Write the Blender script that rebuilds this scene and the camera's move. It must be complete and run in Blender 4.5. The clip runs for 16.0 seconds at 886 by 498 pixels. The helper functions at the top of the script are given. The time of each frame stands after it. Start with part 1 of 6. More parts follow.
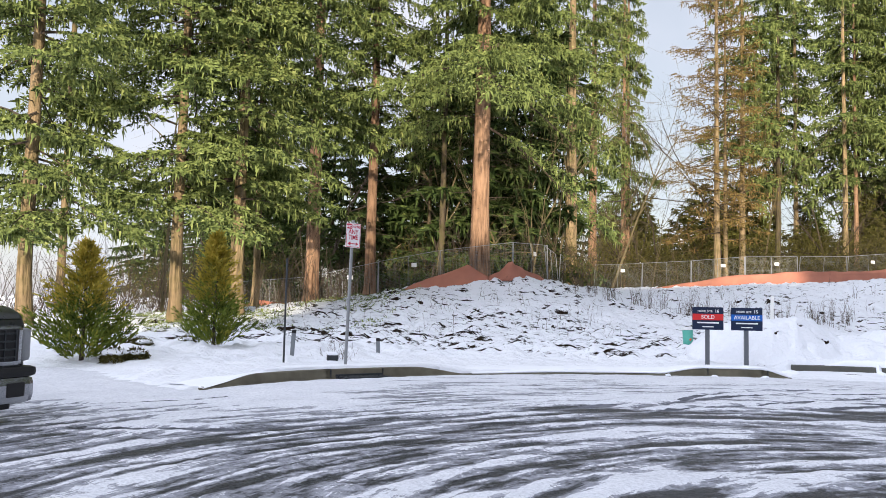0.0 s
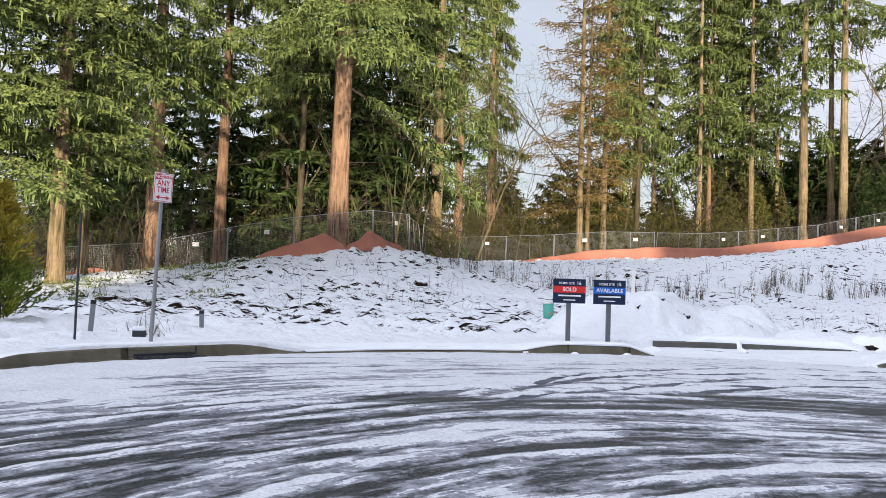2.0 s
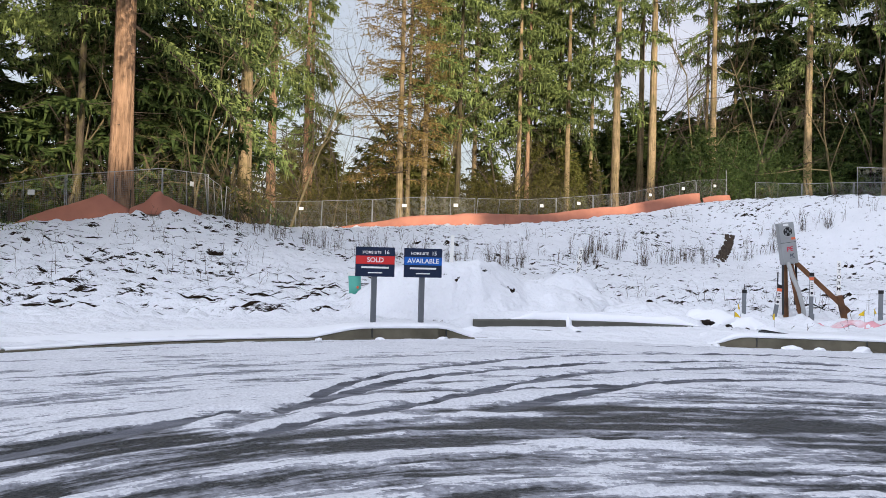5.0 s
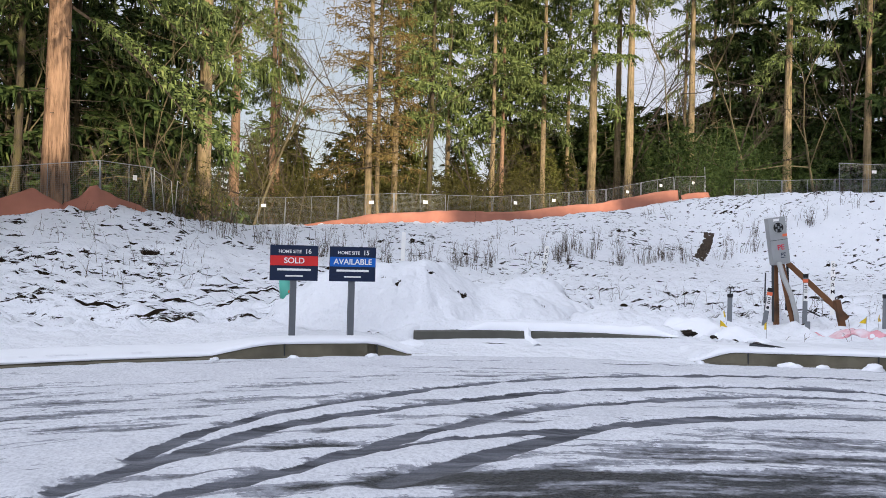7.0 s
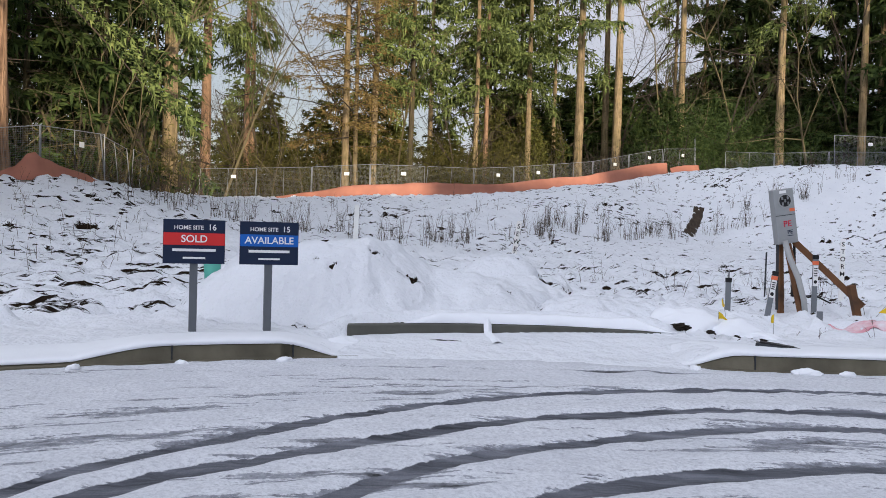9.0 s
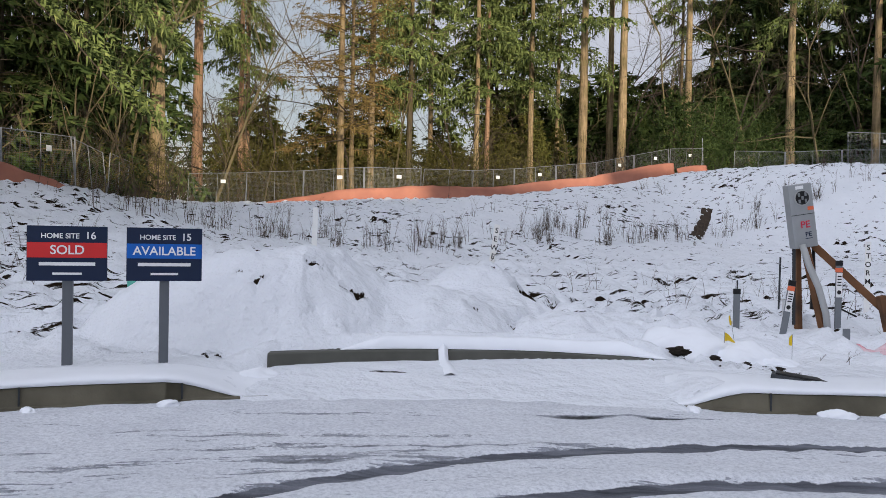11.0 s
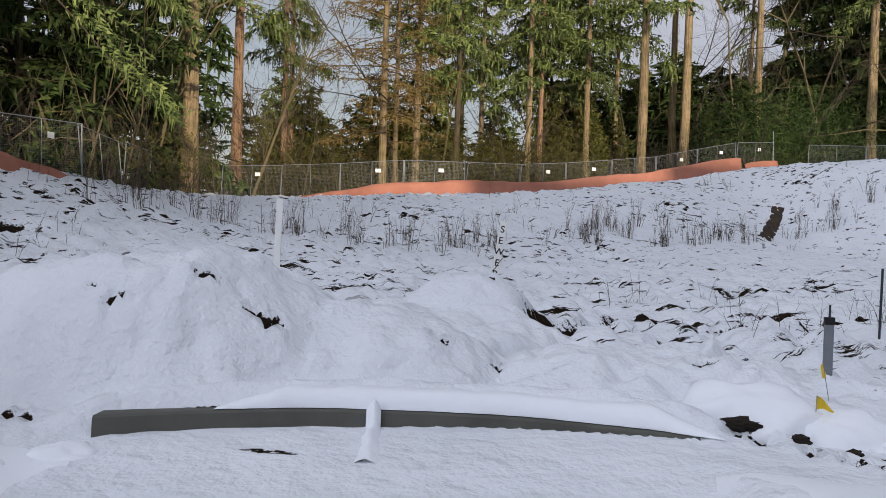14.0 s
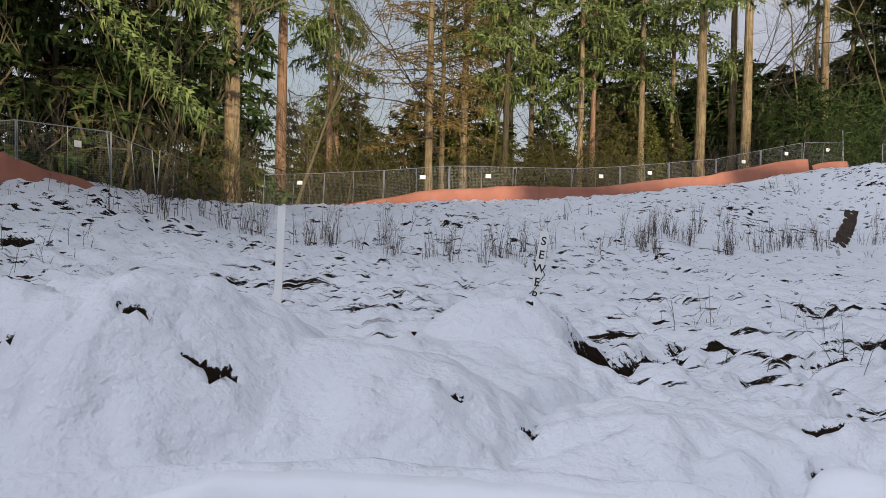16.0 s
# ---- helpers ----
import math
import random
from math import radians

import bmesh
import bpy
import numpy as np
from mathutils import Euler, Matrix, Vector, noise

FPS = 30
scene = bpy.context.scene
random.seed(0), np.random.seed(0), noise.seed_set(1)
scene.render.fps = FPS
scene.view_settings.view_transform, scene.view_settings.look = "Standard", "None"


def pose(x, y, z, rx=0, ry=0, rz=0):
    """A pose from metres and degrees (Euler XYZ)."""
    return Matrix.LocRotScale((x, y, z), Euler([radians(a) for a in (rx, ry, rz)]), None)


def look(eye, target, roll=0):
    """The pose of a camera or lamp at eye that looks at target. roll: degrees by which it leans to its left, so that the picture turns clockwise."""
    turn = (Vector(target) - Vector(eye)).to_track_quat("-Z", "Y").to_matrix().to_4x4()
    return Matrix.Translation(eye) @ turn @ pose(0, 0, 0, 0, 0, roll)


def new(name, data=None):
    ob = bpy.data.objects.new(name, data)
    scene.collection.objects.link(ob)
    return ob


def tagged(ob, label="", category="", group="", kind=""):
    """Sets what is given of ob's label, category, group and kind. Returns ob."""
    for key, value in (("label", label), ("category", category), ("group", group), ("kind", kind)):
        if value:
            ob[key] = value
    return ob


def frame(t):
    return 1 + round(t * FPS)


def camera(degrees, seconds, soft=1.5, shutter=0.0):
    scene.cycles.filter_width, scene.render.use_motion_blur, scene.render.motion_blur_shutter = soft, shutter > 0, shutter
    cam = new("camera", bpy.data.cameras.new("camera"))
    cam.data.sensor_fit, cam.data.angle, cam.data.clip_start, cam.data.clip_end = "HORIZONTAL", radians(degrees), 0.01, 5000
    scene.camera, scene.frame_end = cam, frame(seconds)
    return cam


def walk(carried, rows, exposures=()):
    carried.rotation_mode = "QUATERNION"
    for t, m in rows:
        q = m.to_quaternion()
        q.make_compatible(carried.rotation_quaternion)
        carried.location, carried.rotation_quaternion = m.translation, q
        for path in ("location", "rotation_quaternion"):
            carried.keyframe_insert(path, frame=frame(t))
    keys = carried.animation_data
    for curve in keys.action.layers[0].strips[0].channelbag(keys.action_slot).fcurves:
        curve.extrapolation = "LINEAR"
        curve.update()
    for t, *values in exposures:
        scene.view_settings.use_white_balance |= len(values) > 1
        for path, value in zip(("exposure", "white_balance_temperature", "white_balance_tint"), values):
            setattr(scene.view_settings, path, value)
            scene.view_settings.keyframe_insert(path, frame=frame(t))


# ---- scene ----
cam = camera(57.5, 16.0, 0.8)
PATH = [
    (0, (1.801, 0.466, 1.268), (1.539, 2.444, 1.415), 1.3),
    (0.5, (1.854, 0.981, 1.287), (1.596, 2.956, 1.462), 1.4),
    (1, (1.92, 1.546, 1.246), (1.674, 3.523, 1.417), 1.6),
    (1.5, (2.034, 1.982, 1.221), (1.833, 3.967, 1.365), 1.6),
    (2, (2.162, 2.501, 1.22), (2.223, 4.498, 1.309), 1.9),
    (2.5, (2.246, 3.062, 1.222), (2.333, 5.06, 1.254), 2.0),
    (3, (2.296, 3.56, 1.229), (2.388, 5.558, 1.253), 1.9),
    (3.5, (2.4, 3.945, 1.259), (2.649, 5.93, 1.277), 1.8),
    (4, (2.487, 4.392, 1.282), (2.921, 6.344, 1.305), 1.7),
    (4.5, (2.728, 4.926, 1.288), (3.207, 6.867, 1.31), 1.6),
    (7, (4.181, 7.39, 1.323), (4.723, 9.316, 1.342), 1.5),
    (7.5, (4.478, 7.885, 1.345), (5.019, 9.811, 1.35), 1.4),
    (8, (4.784, 8.386, 1.366), (5.324, 10.311, 1.327), 1.6),
    (8.5, (5.039, 8.879, 1.384), (5.591, 10.8, 1.338), 1.7),
    (9, (5.319, 9.301, 1.391), (5.89, 11.218, 1.345), 1.7),
    (11.5, (6.776, 11.269, 1.423), (7.318, 13.194, 1.388), 1.0),
    (12, (7.089, 11.715, 1.431), (7.617, 13.644, 1.392), 0.9),
    (12.5, (7.401, 12.117, 1.463), (7.881, 14.058, 1.417), 1.1),
    (13, (7.671, 12.562, 1.442), (8.118, 14.511, 1.395), 1.3),
    (13.5, (7.94, 12.993, 1.458), (8.376, 14.944, 1.408), 1.6),
    (14, (8.131, 13.454, 1.47), (8.535, 15.412, 1.424), 1.8),
    (14.5, (8.262, 13.94, 1.477), (8.646, 15.902, 1.432), 2.0),
    (15, (8.414, 14.371, 1.497), (8.75, 16.342, 1.454), 2.1),
    (15.5, (8.553, 14.742, 1.495), (8.875, 16.716, 1.446), 1.7),
    (16, (8.738, 15.153, 1.53), (9.013, 17.133, 1.499), 1.3),
]
walk(cam, [(t, look(eye, target, roll)) for t, eye, target, roll in PATH], [(0.0, 0.6), (3.5, 0.42), (7.0, 0.34), (9.0, 0.12), (11.5, -0.02), (12.5, -0.02), (14.5, -0.2), (16.0, -0.18)])

# ---- light ----
SUN_ELEV, SUN_AZ = 8.0, 174.0  # degrees; azimuth clockwise from +y, where the sun stands
world = bpy.data.worlds.new("world")
scene.world = world
world.use_nodes = True
wn = world.node_tree.nodes
wl = world.node_tree.links
sky = wn.new("ShaderNodeTexSky")
sky.sky_type = "NISHITA"
sky.sun_disc = False
sky.sun_elevation = radians(SUN_ELEV)
sky.sun_rotation = radians(SUN_AZ)
sky.dust_density = 1.0
wn["Background"].inputs[1].default_value = 0.062
# thin bright cloud over the whole sky
veil = wn.new("ShaderNodeTexNoise")
veil.inputs["Scale"].default_value = 2.2
veil.inputs["Detail"].default_value = 5.0
cover = wn.new("ShaderNodeValToRGB")
cover.color_ramp.elements[0].position, cover.color_ramp.elements[0].color = 0.42, (0.6, 0.6, 0.6, 1)
cover.color_ramp.elements[1].position, cover.color_ramp.elements[1].color = 0.60, (1, 1, 1, 1)
cloudy = wn.new("ShaderNodeMix")
cloudy.data_type = "RGBA"
cloudy.inputs[7].default_value = (6.6, 7.1, 8.3, 1)
wl.new(wn.new("ShaderNodeTexCoord").outputs["Generated"], veil.inputs["Vector"])
wl.new(veil.outputs[0], cover.inputs[0])
wl.new(cover.outputs[0], cloudy.inputs[0])
clear = wn.new("ShaderNodeVectorMath")
clear.operation = "SCALE"
clear.inputs["Scale"].default_value = 1.7
wl.new(sky.outputs[0], clear.inputs[0])
wl.new(clear.outputs[0], cloudy.inputs[6])
wl.new(cloudy.outputs[2], wn["Background"].inputs[0])
# a bright lobe added to the cloud, high behind left, to give the snow relief
toward = wn.new("ShaderNodeVectorMath")
toward.operation = "DOT_PRODUCT"
toward.inputs[1].default_value = (-0.55, -0.35, 0.76)
lift = wn.new("ShaderNodeMapRange")
lift.interpolation_type = "SMOOTHSTEP"
lift.inputs[1].default_value, lift.inputs[2].default_value, lift.inputs[3].default_value, lift.inputs[4].default_value = 0.45, 1.0, 1.3, 3.9
tint = wn.new("ShaderNodeVectorMath")
tint.operation = "SCALE"
tint.inputs[0].default_value = (4.0, 4.15, 4.8)
wl.new(wn["Texture Coordinate"].outputs["Generated"], toward.inputs[0])
wl.new(toward.outputs["Value"], lift.inputs[0])
# and along the hazy horizon
haze = wn.new("ShaderNodeSeparateXYZ")
low = wn.new("ShaderNodeMapRange")
low.inputs[1].default_value, low.inputs[2].default_value, low.inputs[3].default_value, low.inputs[4].default_value = 0.0, 0.8, 1.85, 1.6
gain = wn.new("ShaderNodeMath")
gain.operation = "MULTIPLY"
wl.new(wn["Texture Coordinate"].outputs["Generated"], haze.inputs[0])
wl.new(haze.outputs[2], low.inputs[0])
wl.new(low.outputs[0], gain.inputs[0])
wl.new(lift.outputs[0], gain.inputs[1])
wl.new(gain.outputs[0], tint.inputs["Scale"])
wl.new(tint.outputs[0], cloudy.inputs[7])
sun = new("sun", bpy.data.lights.new("sun", "SUN"))
sun.data.energy = 5.0
sun.data.angle = radians(1.2)
sun.data.color = (1.0, 0.87, 0.70)
az, el = radians(SUN_AZ), radians(SUN_ELEV)
sun_way = Vector((math.sin(az) * math.cos(el), math.cos(az) * math.cos(el), math.sin(el)))
sun.matrix_world = look(sun_way * 100, (0, 0, 0))

# ---- numeric helpers ----
def hash2(ix, iy, seed):
    h = (ix.astype(np.int64) * 374761393 + iy.astype(np.int64) * 668265263 + seed * 974711) & 0x7FFFFFFF
    h = ((h ^ (h >> 13)) * 1274126177) & 0x7FFFFFFF
    return ((h ^ (h >> 16)) & 0xFFFF) / 65535.0


def vnoise(x, y, seed=0):
    x, y = np.asarray(x, float), np.asarray(y, float)
    ix, iy = np.floor(x), np.floor(y)
    fx, fy = x - ix, y - iy
    fx, fy = fx * fx * fx * (fx * (fx * 6 - 15) + 10), fy * fy * fy * (fy * (fy * 6 - 15) + 10)
    a, b = hash2(ix, iy, seed), hash2(ix + 1, iy, seed)
    c, d = hash2(ix, iy + 1, seed), hash2(ix + 1, iy + 1, seed)
    return (a + (b - a) * fx) * (1 - fy) + (c + (d - c) * fx) * fy


def fbm(x, y, octaves=3, seed=0):
    total, amp, norm = 0.0, 1.0, 0.0
    for k in range(octaves):
        total = total + amp * vnoise(x * 2 ** k + 17.3 * k, y * 2 ** k - 9.1 * k, seed + k)
        norm += amp
        amp *= 0.5
    return total / norm


def sstep(a, b, x):
    k = np.clip((np.asarray(x, float) - a) / (b - a), 0, 1)
    return k * k * (3 - 2 * k)


def spline(points, step):
    """Catmull-Rom through 2D points, sampled about every step metres."""
    p = np.array(points, float)
    p = np.vstack([2 * p[0] - p[1], p, 2 * p[-1] - p[-2]])
    out = []
    for k in range(1, len(p) - 2):
        n = max(2, int(np.linalg.norm(p[k + 1] - p[k]) / step))
        for u in np.arange(n) / n:
            out.append(0.5 * (2 * p[k] + (p[k + 1] - p[k - 1]) * u + (2 * p[k - 1] - 5 * p[k] + 4 * p[k + 1] - p[k + 2]) * u * u
                              + (3 * p[k] - p[k - 1] - 3 * p[k + 1] + p[k + 2]) * u ** 3))
    out.append(p[-2])
    return np.array(out)


# ---- the lie of the land ----
# edge of the turning circle: the foot of the kerb
KERB = spline([(-40, 18.0), (-14, 15.3), (-7.5, 14.4), (-4.7, 12.7), (-3.33, 11.75), (-2.95, 12.6), (-2.0, 14.15), (0.23, 16.1), (2.6, 17.2), (5.05, 17.72), (6.12, 17.79), (6.85, 17.83),
               (8.6, 17.6), (10.22, 16.85), (10.91, 16.46), (11.6, 16.25), (12.6, 15.85), (13.6, 15.1), (14.2, 13.9), (14.5, 12.0), (14.3, 8.0), (13.5, 3.0), (13, -6), (13, -60)], 0.12)
KSEG = np.diff(KERB, axis=0)
KLEN = np.concatenate([[0], np.cumsum(np.hypot(KSEG[:, 0], KSEG[:, 1]))])


def kerb_dist(x, y):
    """Signed distance to the kerb line, positive on the side of the lots."""
    x, y = np.asarray(x, float), np.asarray(y, float)
    best, side = np.full(x.shape, 1e9), np.zeros(x.shape)
    for k in range(0, len(KERB) - 1, 2):
        a = KERB[k]
        b = KERB[min(k + 2, len(KERB) - 1)]
        d = b - a
        u = np.clip(((x - a[0]) * d[0] + (y - a[1]) * d[1]) / (d @ d), 0, 1)
        ex, ey = x - a[0] - u * d[0], y - a[1] - u * d[1]
        q = ex * ex + ey * ey
        near = q < best
        best = np.where(near, q, best)
        side = np.where(near, np.sign(d[0] * ey - d[1] * ex), side)
    return np.sqrt(best) * side


def bump(x, y, cx, cy, sx, sy, turn=0.0):
    c, s = math.cos(radians(turn)), math.sin(radians(turn))
    u, v = ((x - cx) * c + (y - cy) * s) / sx, (-(x - cx) * s + (y - cy) * c) / sy
    return np.exp(-0.5 * (u * u + v * v))


def pile(x, y, cx, cy, sx, sy, turn=0.0):
    """A heap with a clearer foot than a bell curve."""
    c, s = math.cos(radians(turn)), math.sin(radians(turn))
    u, v = ((x - cx) * c + (y - cy) * s) / sx, (-(x - cx) * s + (y - cy) * c) / sy
    return np.clip(1 - (u * u + v * v), 0, 1) ** 0.9


def land(x, y, s):
    """Height of the ground under the lots, s metres behind the kerb."""
    z = 0.13 + 0.024 * np.clip(s, 0, 18)
    amp = 0.9 + 1.4 * sstep(-16, -4, x) + 3.2 * sstep(12, 42, x)
    start = 35.5 + 0.45 * np.clip(x - 14, 0, 18) - 0.75 * np.clip(x - 33, 0, 16)
    z = z + amp * sstep(0, 13, y - start)
    z = z + 1.75 * bump(x, y, -1.5, 40.5, 6.5, np.where(y > 40.5, 3.4, 6.5)) + 0.5 * bump(x, y, 24, 41, 5, 4)
    z = z + 0.25 * (fbm(x * 0.12, y * 0.12, 2, 5) - 0.5) * sstep(4, 20, s)
    # the bank dips along the long fence and falls away behind the mound
    line = np.interp(x, [5, 9, 14, 20, 26, 33, 41.5], [59.5, 58.0, 55.7, 56.5, 58.7, 60.7, 63.2])
    dip = np.interp(x, [0, 6.7, 13, 17, 19.5, 22.5, 27, 30, 33.4, 36, 41.3, 48], [0, 0.1, 0.28, 0.22, 0.05, -0.3, -0.33, -0.5, -0.25, -0.05, 0.43, 0])
    z = z + dip * np.where(y < line, np.exp(-((y - line) / 6.0) ** 2), sstep(24, 4, y - line))
    back = np.interp(x, [-30, -9, -6, -3, -1, 0.5, 2, 3.5, 6, 9, 13], [-0.8, -0.8, -0.72, -0.55, -0.38, -0.22, -0.28, -0.42, -0.45, -0.4, 0])
    z = z + back * sstep(36.5, 41.0, y) * sstep(57, 50, y) + 0.45 * bump(x, y, 0.9, 37.9, 2.2, 1.5)
    return z


def drive(x, y):
    """1 on the driveway apron between the kerbs, 0 off it."""
    u = (x - 8.7) * 0.96 + (y - 17.5) * -0.28
    v = (x - 8.7) * 0.28 + (y - 17.5) * 0.96
    return sstep(2.1, 1.75, np.abs(u + 0.15)) * sstep(0.04, -0.02, v - drive_back(u)), u, v


def drive_back(u):
    """Where the apron ends against the footway slab."""
    return 1.5 - 0.117 * (u - 0.25) ** 2


def heaps(x, y):
    z = 1.02 * pile(x, y, 7.2, 20.95, 2.15, 1.65, 4)
    z = np.maximum(z, 0.6 * pile(x, y, 8.7, 20.7, 1.7, 1.2, -10))
    z = np.maximum(z, 0.62 * pile(x, y, 10.35, 22.55, 1.1, 0.8, 15))
    z = np.maximum(z, 0.42 * pile(x, y, 9.6, 21.6, 1.8, 1.1, 20))
    z = np.maximum(z, 0.24 * pile(x, y, 11.1, 20.0, 1.7, 0.8, -8))
    return z


# patches where dark soil shows: x, y, half length, half width, turn
SOIL = [(7.58, 20.12, 0.10, 0.032, 10), (8.02, 20.0, 0.13, 0.035, -20), (8.16, 20.0, 0.05, 0.07, 10), (10.0, 20.05, 0.07, 0.05, 0), (9.55, 20.1, 0.12, 0.02, 10), (10.52, 22.32, 0.08, 0.05, -40), (10.6, 22.5, 0.07, 0.06, 10), (10.86, 22.4, 0.06, 0.08, 20),
        (11.35, 22.35, 0.5, 0.26, 40), (12.2, 23.15, 0.6, 0.3, 42), (13.2, 24.1, 0.6, 0.26, 20), (13.75, 22.65, 0.3, 0.14, 0), (14.7, 22.9, 0.5, 0.2, 6), (14.1, 21.85, 0.36, 0.16, 12), (14.35, 22.3, 0.2, 0.2, 0),
        (12.02, 20.56, 0.2, 0.12, -10), (12.4, 20.62, 0.3, 0.09, 8), (11.7, 19.66, 0.16, 0.12, 4), (11.5, 19.25, 0.10, 0.08, 0), (6.95, 19.85, 0.09, 0.03, 30), (6.75, 20.0, 0.05, 0.03, 0), (7.05, 20.6, 0.07, 0.035, 20)]
SOIL2 = [(11.14, 18.12, 0.16, 0.07, -20), (11.38, 17.8, 0.09, 0.05, -30), (11.55, 17.58, 0.14, 0.07, -50), (11.75, 17.3, 0.2, 0.08, -45), (12.05, 17.9, 0.18, 0.08, -20), (5.9, 19.45, 0.5, 0.05, -14), (6.45, 19.2, 0.26, 0.05, -20), (5.05, 21.2, 0.34, 0.10, 0),
         (4.4, 20.4, 0.45, 0.10, 0), (2.5, 22.9, 0.7, 0.14, 8), (3.8, 20.9, 0.4, 0.08, 0), (2.37, 32.8, 0.36, 0.4, 0), (2.8, 26.6, 0.3, 0.16, 0), (4.0, 22.4, 1.2, 0.05, 3), (1.5, 23.5, 1.0, 0.06, -3),
         (8.1, 18.47, 0.22, 0.05, -16), (8.3, 18.35, 0.12, 0.04, -16), (8.52, 18.1, 0.06, 0.05, 0), (8.74, 18.1, 0.05, 0.07, 0), (-2.0, 27.5, 0.5, 0.12, 5), (-5.5, 23.5, 0.5, 0.10, 0), (0.2, 21.4, 0.5, 0.12, 4)]


def ground_height(x, y):
    s = kerb_dist(x, y)
    z = land(x, y, s)
    d, u, v = drive(x, y)
    h = heaps(x, y)
    lot = sstep(1.0, 3.0, s)
    far = sstep(60, 30, np.hypot(x - 6, y - 20))
    # footprints, ruts and clods under the snow
    soft = (fbm(x * 1.1, y * 1.1, 3, 11) - 0.5) * 0.30 * lot + (fbm(x * 3.0, y * 3.0, 3, 21) - 0.5) * 0.28 * lot * far
    ridge = np.abs(fbm(x * 0.7, y * 1.9, 3, 31) - 0.5) * -0.10 * lot * sstep(20, 24, y)
    clod = np.maximum(0, fbm(x * 2.6, y * 2.6, 2, 51) - 0.6) * 0.35 * lot * far
    calm = 1 - 0.75 * sstep(0.05, 0.3, h)
    lumps = 0.10 * (fbm(x * 4.5, y * 3.8, 2, 45) - 0.5) * sstep(0.02, 0.2, h) + 0.22 * (fbm(x * 1.3 + 4, y * 1.3, 2, 43) - 0.5) * sstep(0.05, 0.4, h) + 0.12 * (fbm(x * 3.1, y * 2.7, 3, 44) - 0.5) * sstep(0.02, 0.3, h)
    z = z + h * (1 + 0.3 * (fbm(x * 0.9, y * 0.9, 2, 41) - 0.5)) + lumps + (soft + ridge + clod) * calm
    back = drive_back(u)
    z = z + 0.19 * np.exp(-((v - back - 0.27) / 0.19) ** 2) * sstep(2.35, 1.9, np.abs(u + 0.15))
    # roadside snow eases to the road where there is no kerb
    ease = sstep(-3.6, -6.0, x)
    z = z * (1 - ease) + ease * z * sstep(0.0, 1.2, s)
    # the apron lies flat and slopes to the road
    z = z * (1 - d) + d * (0.02 + 0.06 * np.clip(v + 0.2, 0, 2))
    bare = np.zeros(x.shape)
    for cx, cy, a, b, turn in SOIL + SOIL2:
        hit = bump(x, y, cx, cy, a * 0.9, b * 0.9, turn)
        bare = np.maximum(bare, hit * (0.75 + 0.5 * fbm(x * 6, y * 6, 2, 77)))
        z = z - 0.08 * sstep(0.4, 0.7, hit) + 0.035 * sstep(0.05, 0.22, hit) * sstep(0.5, 0.3, hit)
    # ruts left by machines on the pad
    pad = sstep(20.3, 21.2, y) * sstep(34, 29, y) * lot * (1 - sstep(0.02, 0.1, h))
    cut = fbm(x * 0.32 + 0.25 * y, y * 1.55, 4, 61)
    rut = sstep(0.56, 0.66, cut) * pad
    z = z - 0.07 * rut + 0.04 * sstep(0.46, 0.55, cut) * (1 - rut) * pad
    # a broken line of dark soil along the back of the footway slab
    lip = 1.5 * np.exp(-((v - back - 0.05) / 0.05) ** 2) * sstep(1.7, 1.4, np.abs(u + 0.15)) * sstep(0.42, 0.56, fbm(u * 2.3, v, 3, 71))
    bare = np.maximum(bare, 0.8 * lip)
    return z, np.clip(bare, 0, 1), s


def rut_cover(x, y, s):
    """Where machine ruts break the snow on the pad: 0 to 1."""
    lot = sstep(1.0, 3.0, s) * (1 - sstep(0.02, 0.12, heaps(x, y)))
    band = sstep(19.6, 21.0, y) * sstep(35, 29, y)
    return lot * band * np.clip(0.42 + 0.12 * sstep(5, 1, x) * sstep(29, 25, y) + 0.8 * (fbm(x * 0.25, y * 0.35, 2, 83) - 0.5), 0, 1)


def rough_cover(x, y, s):
    """Where clods and stubble break the snow: 0 to 1."""
    lot = sstep(1.0, 3.0, s) * (1 - sstep(0.02, 0.12, heaps(x, y))) * sstep(19.0, 20.5, y + 0.15 * (x - 8))
    return lot * (0.5 + 0.9 * (fbm(x * 0.22, y * 0.3, 2, 81) - 0.5) + 0.1 * sstep(30, 37, y) + 0.2 * sstep(6, 0, x) - 0.18 * sstep(2, 5, x) * sstep(36, 32, y))


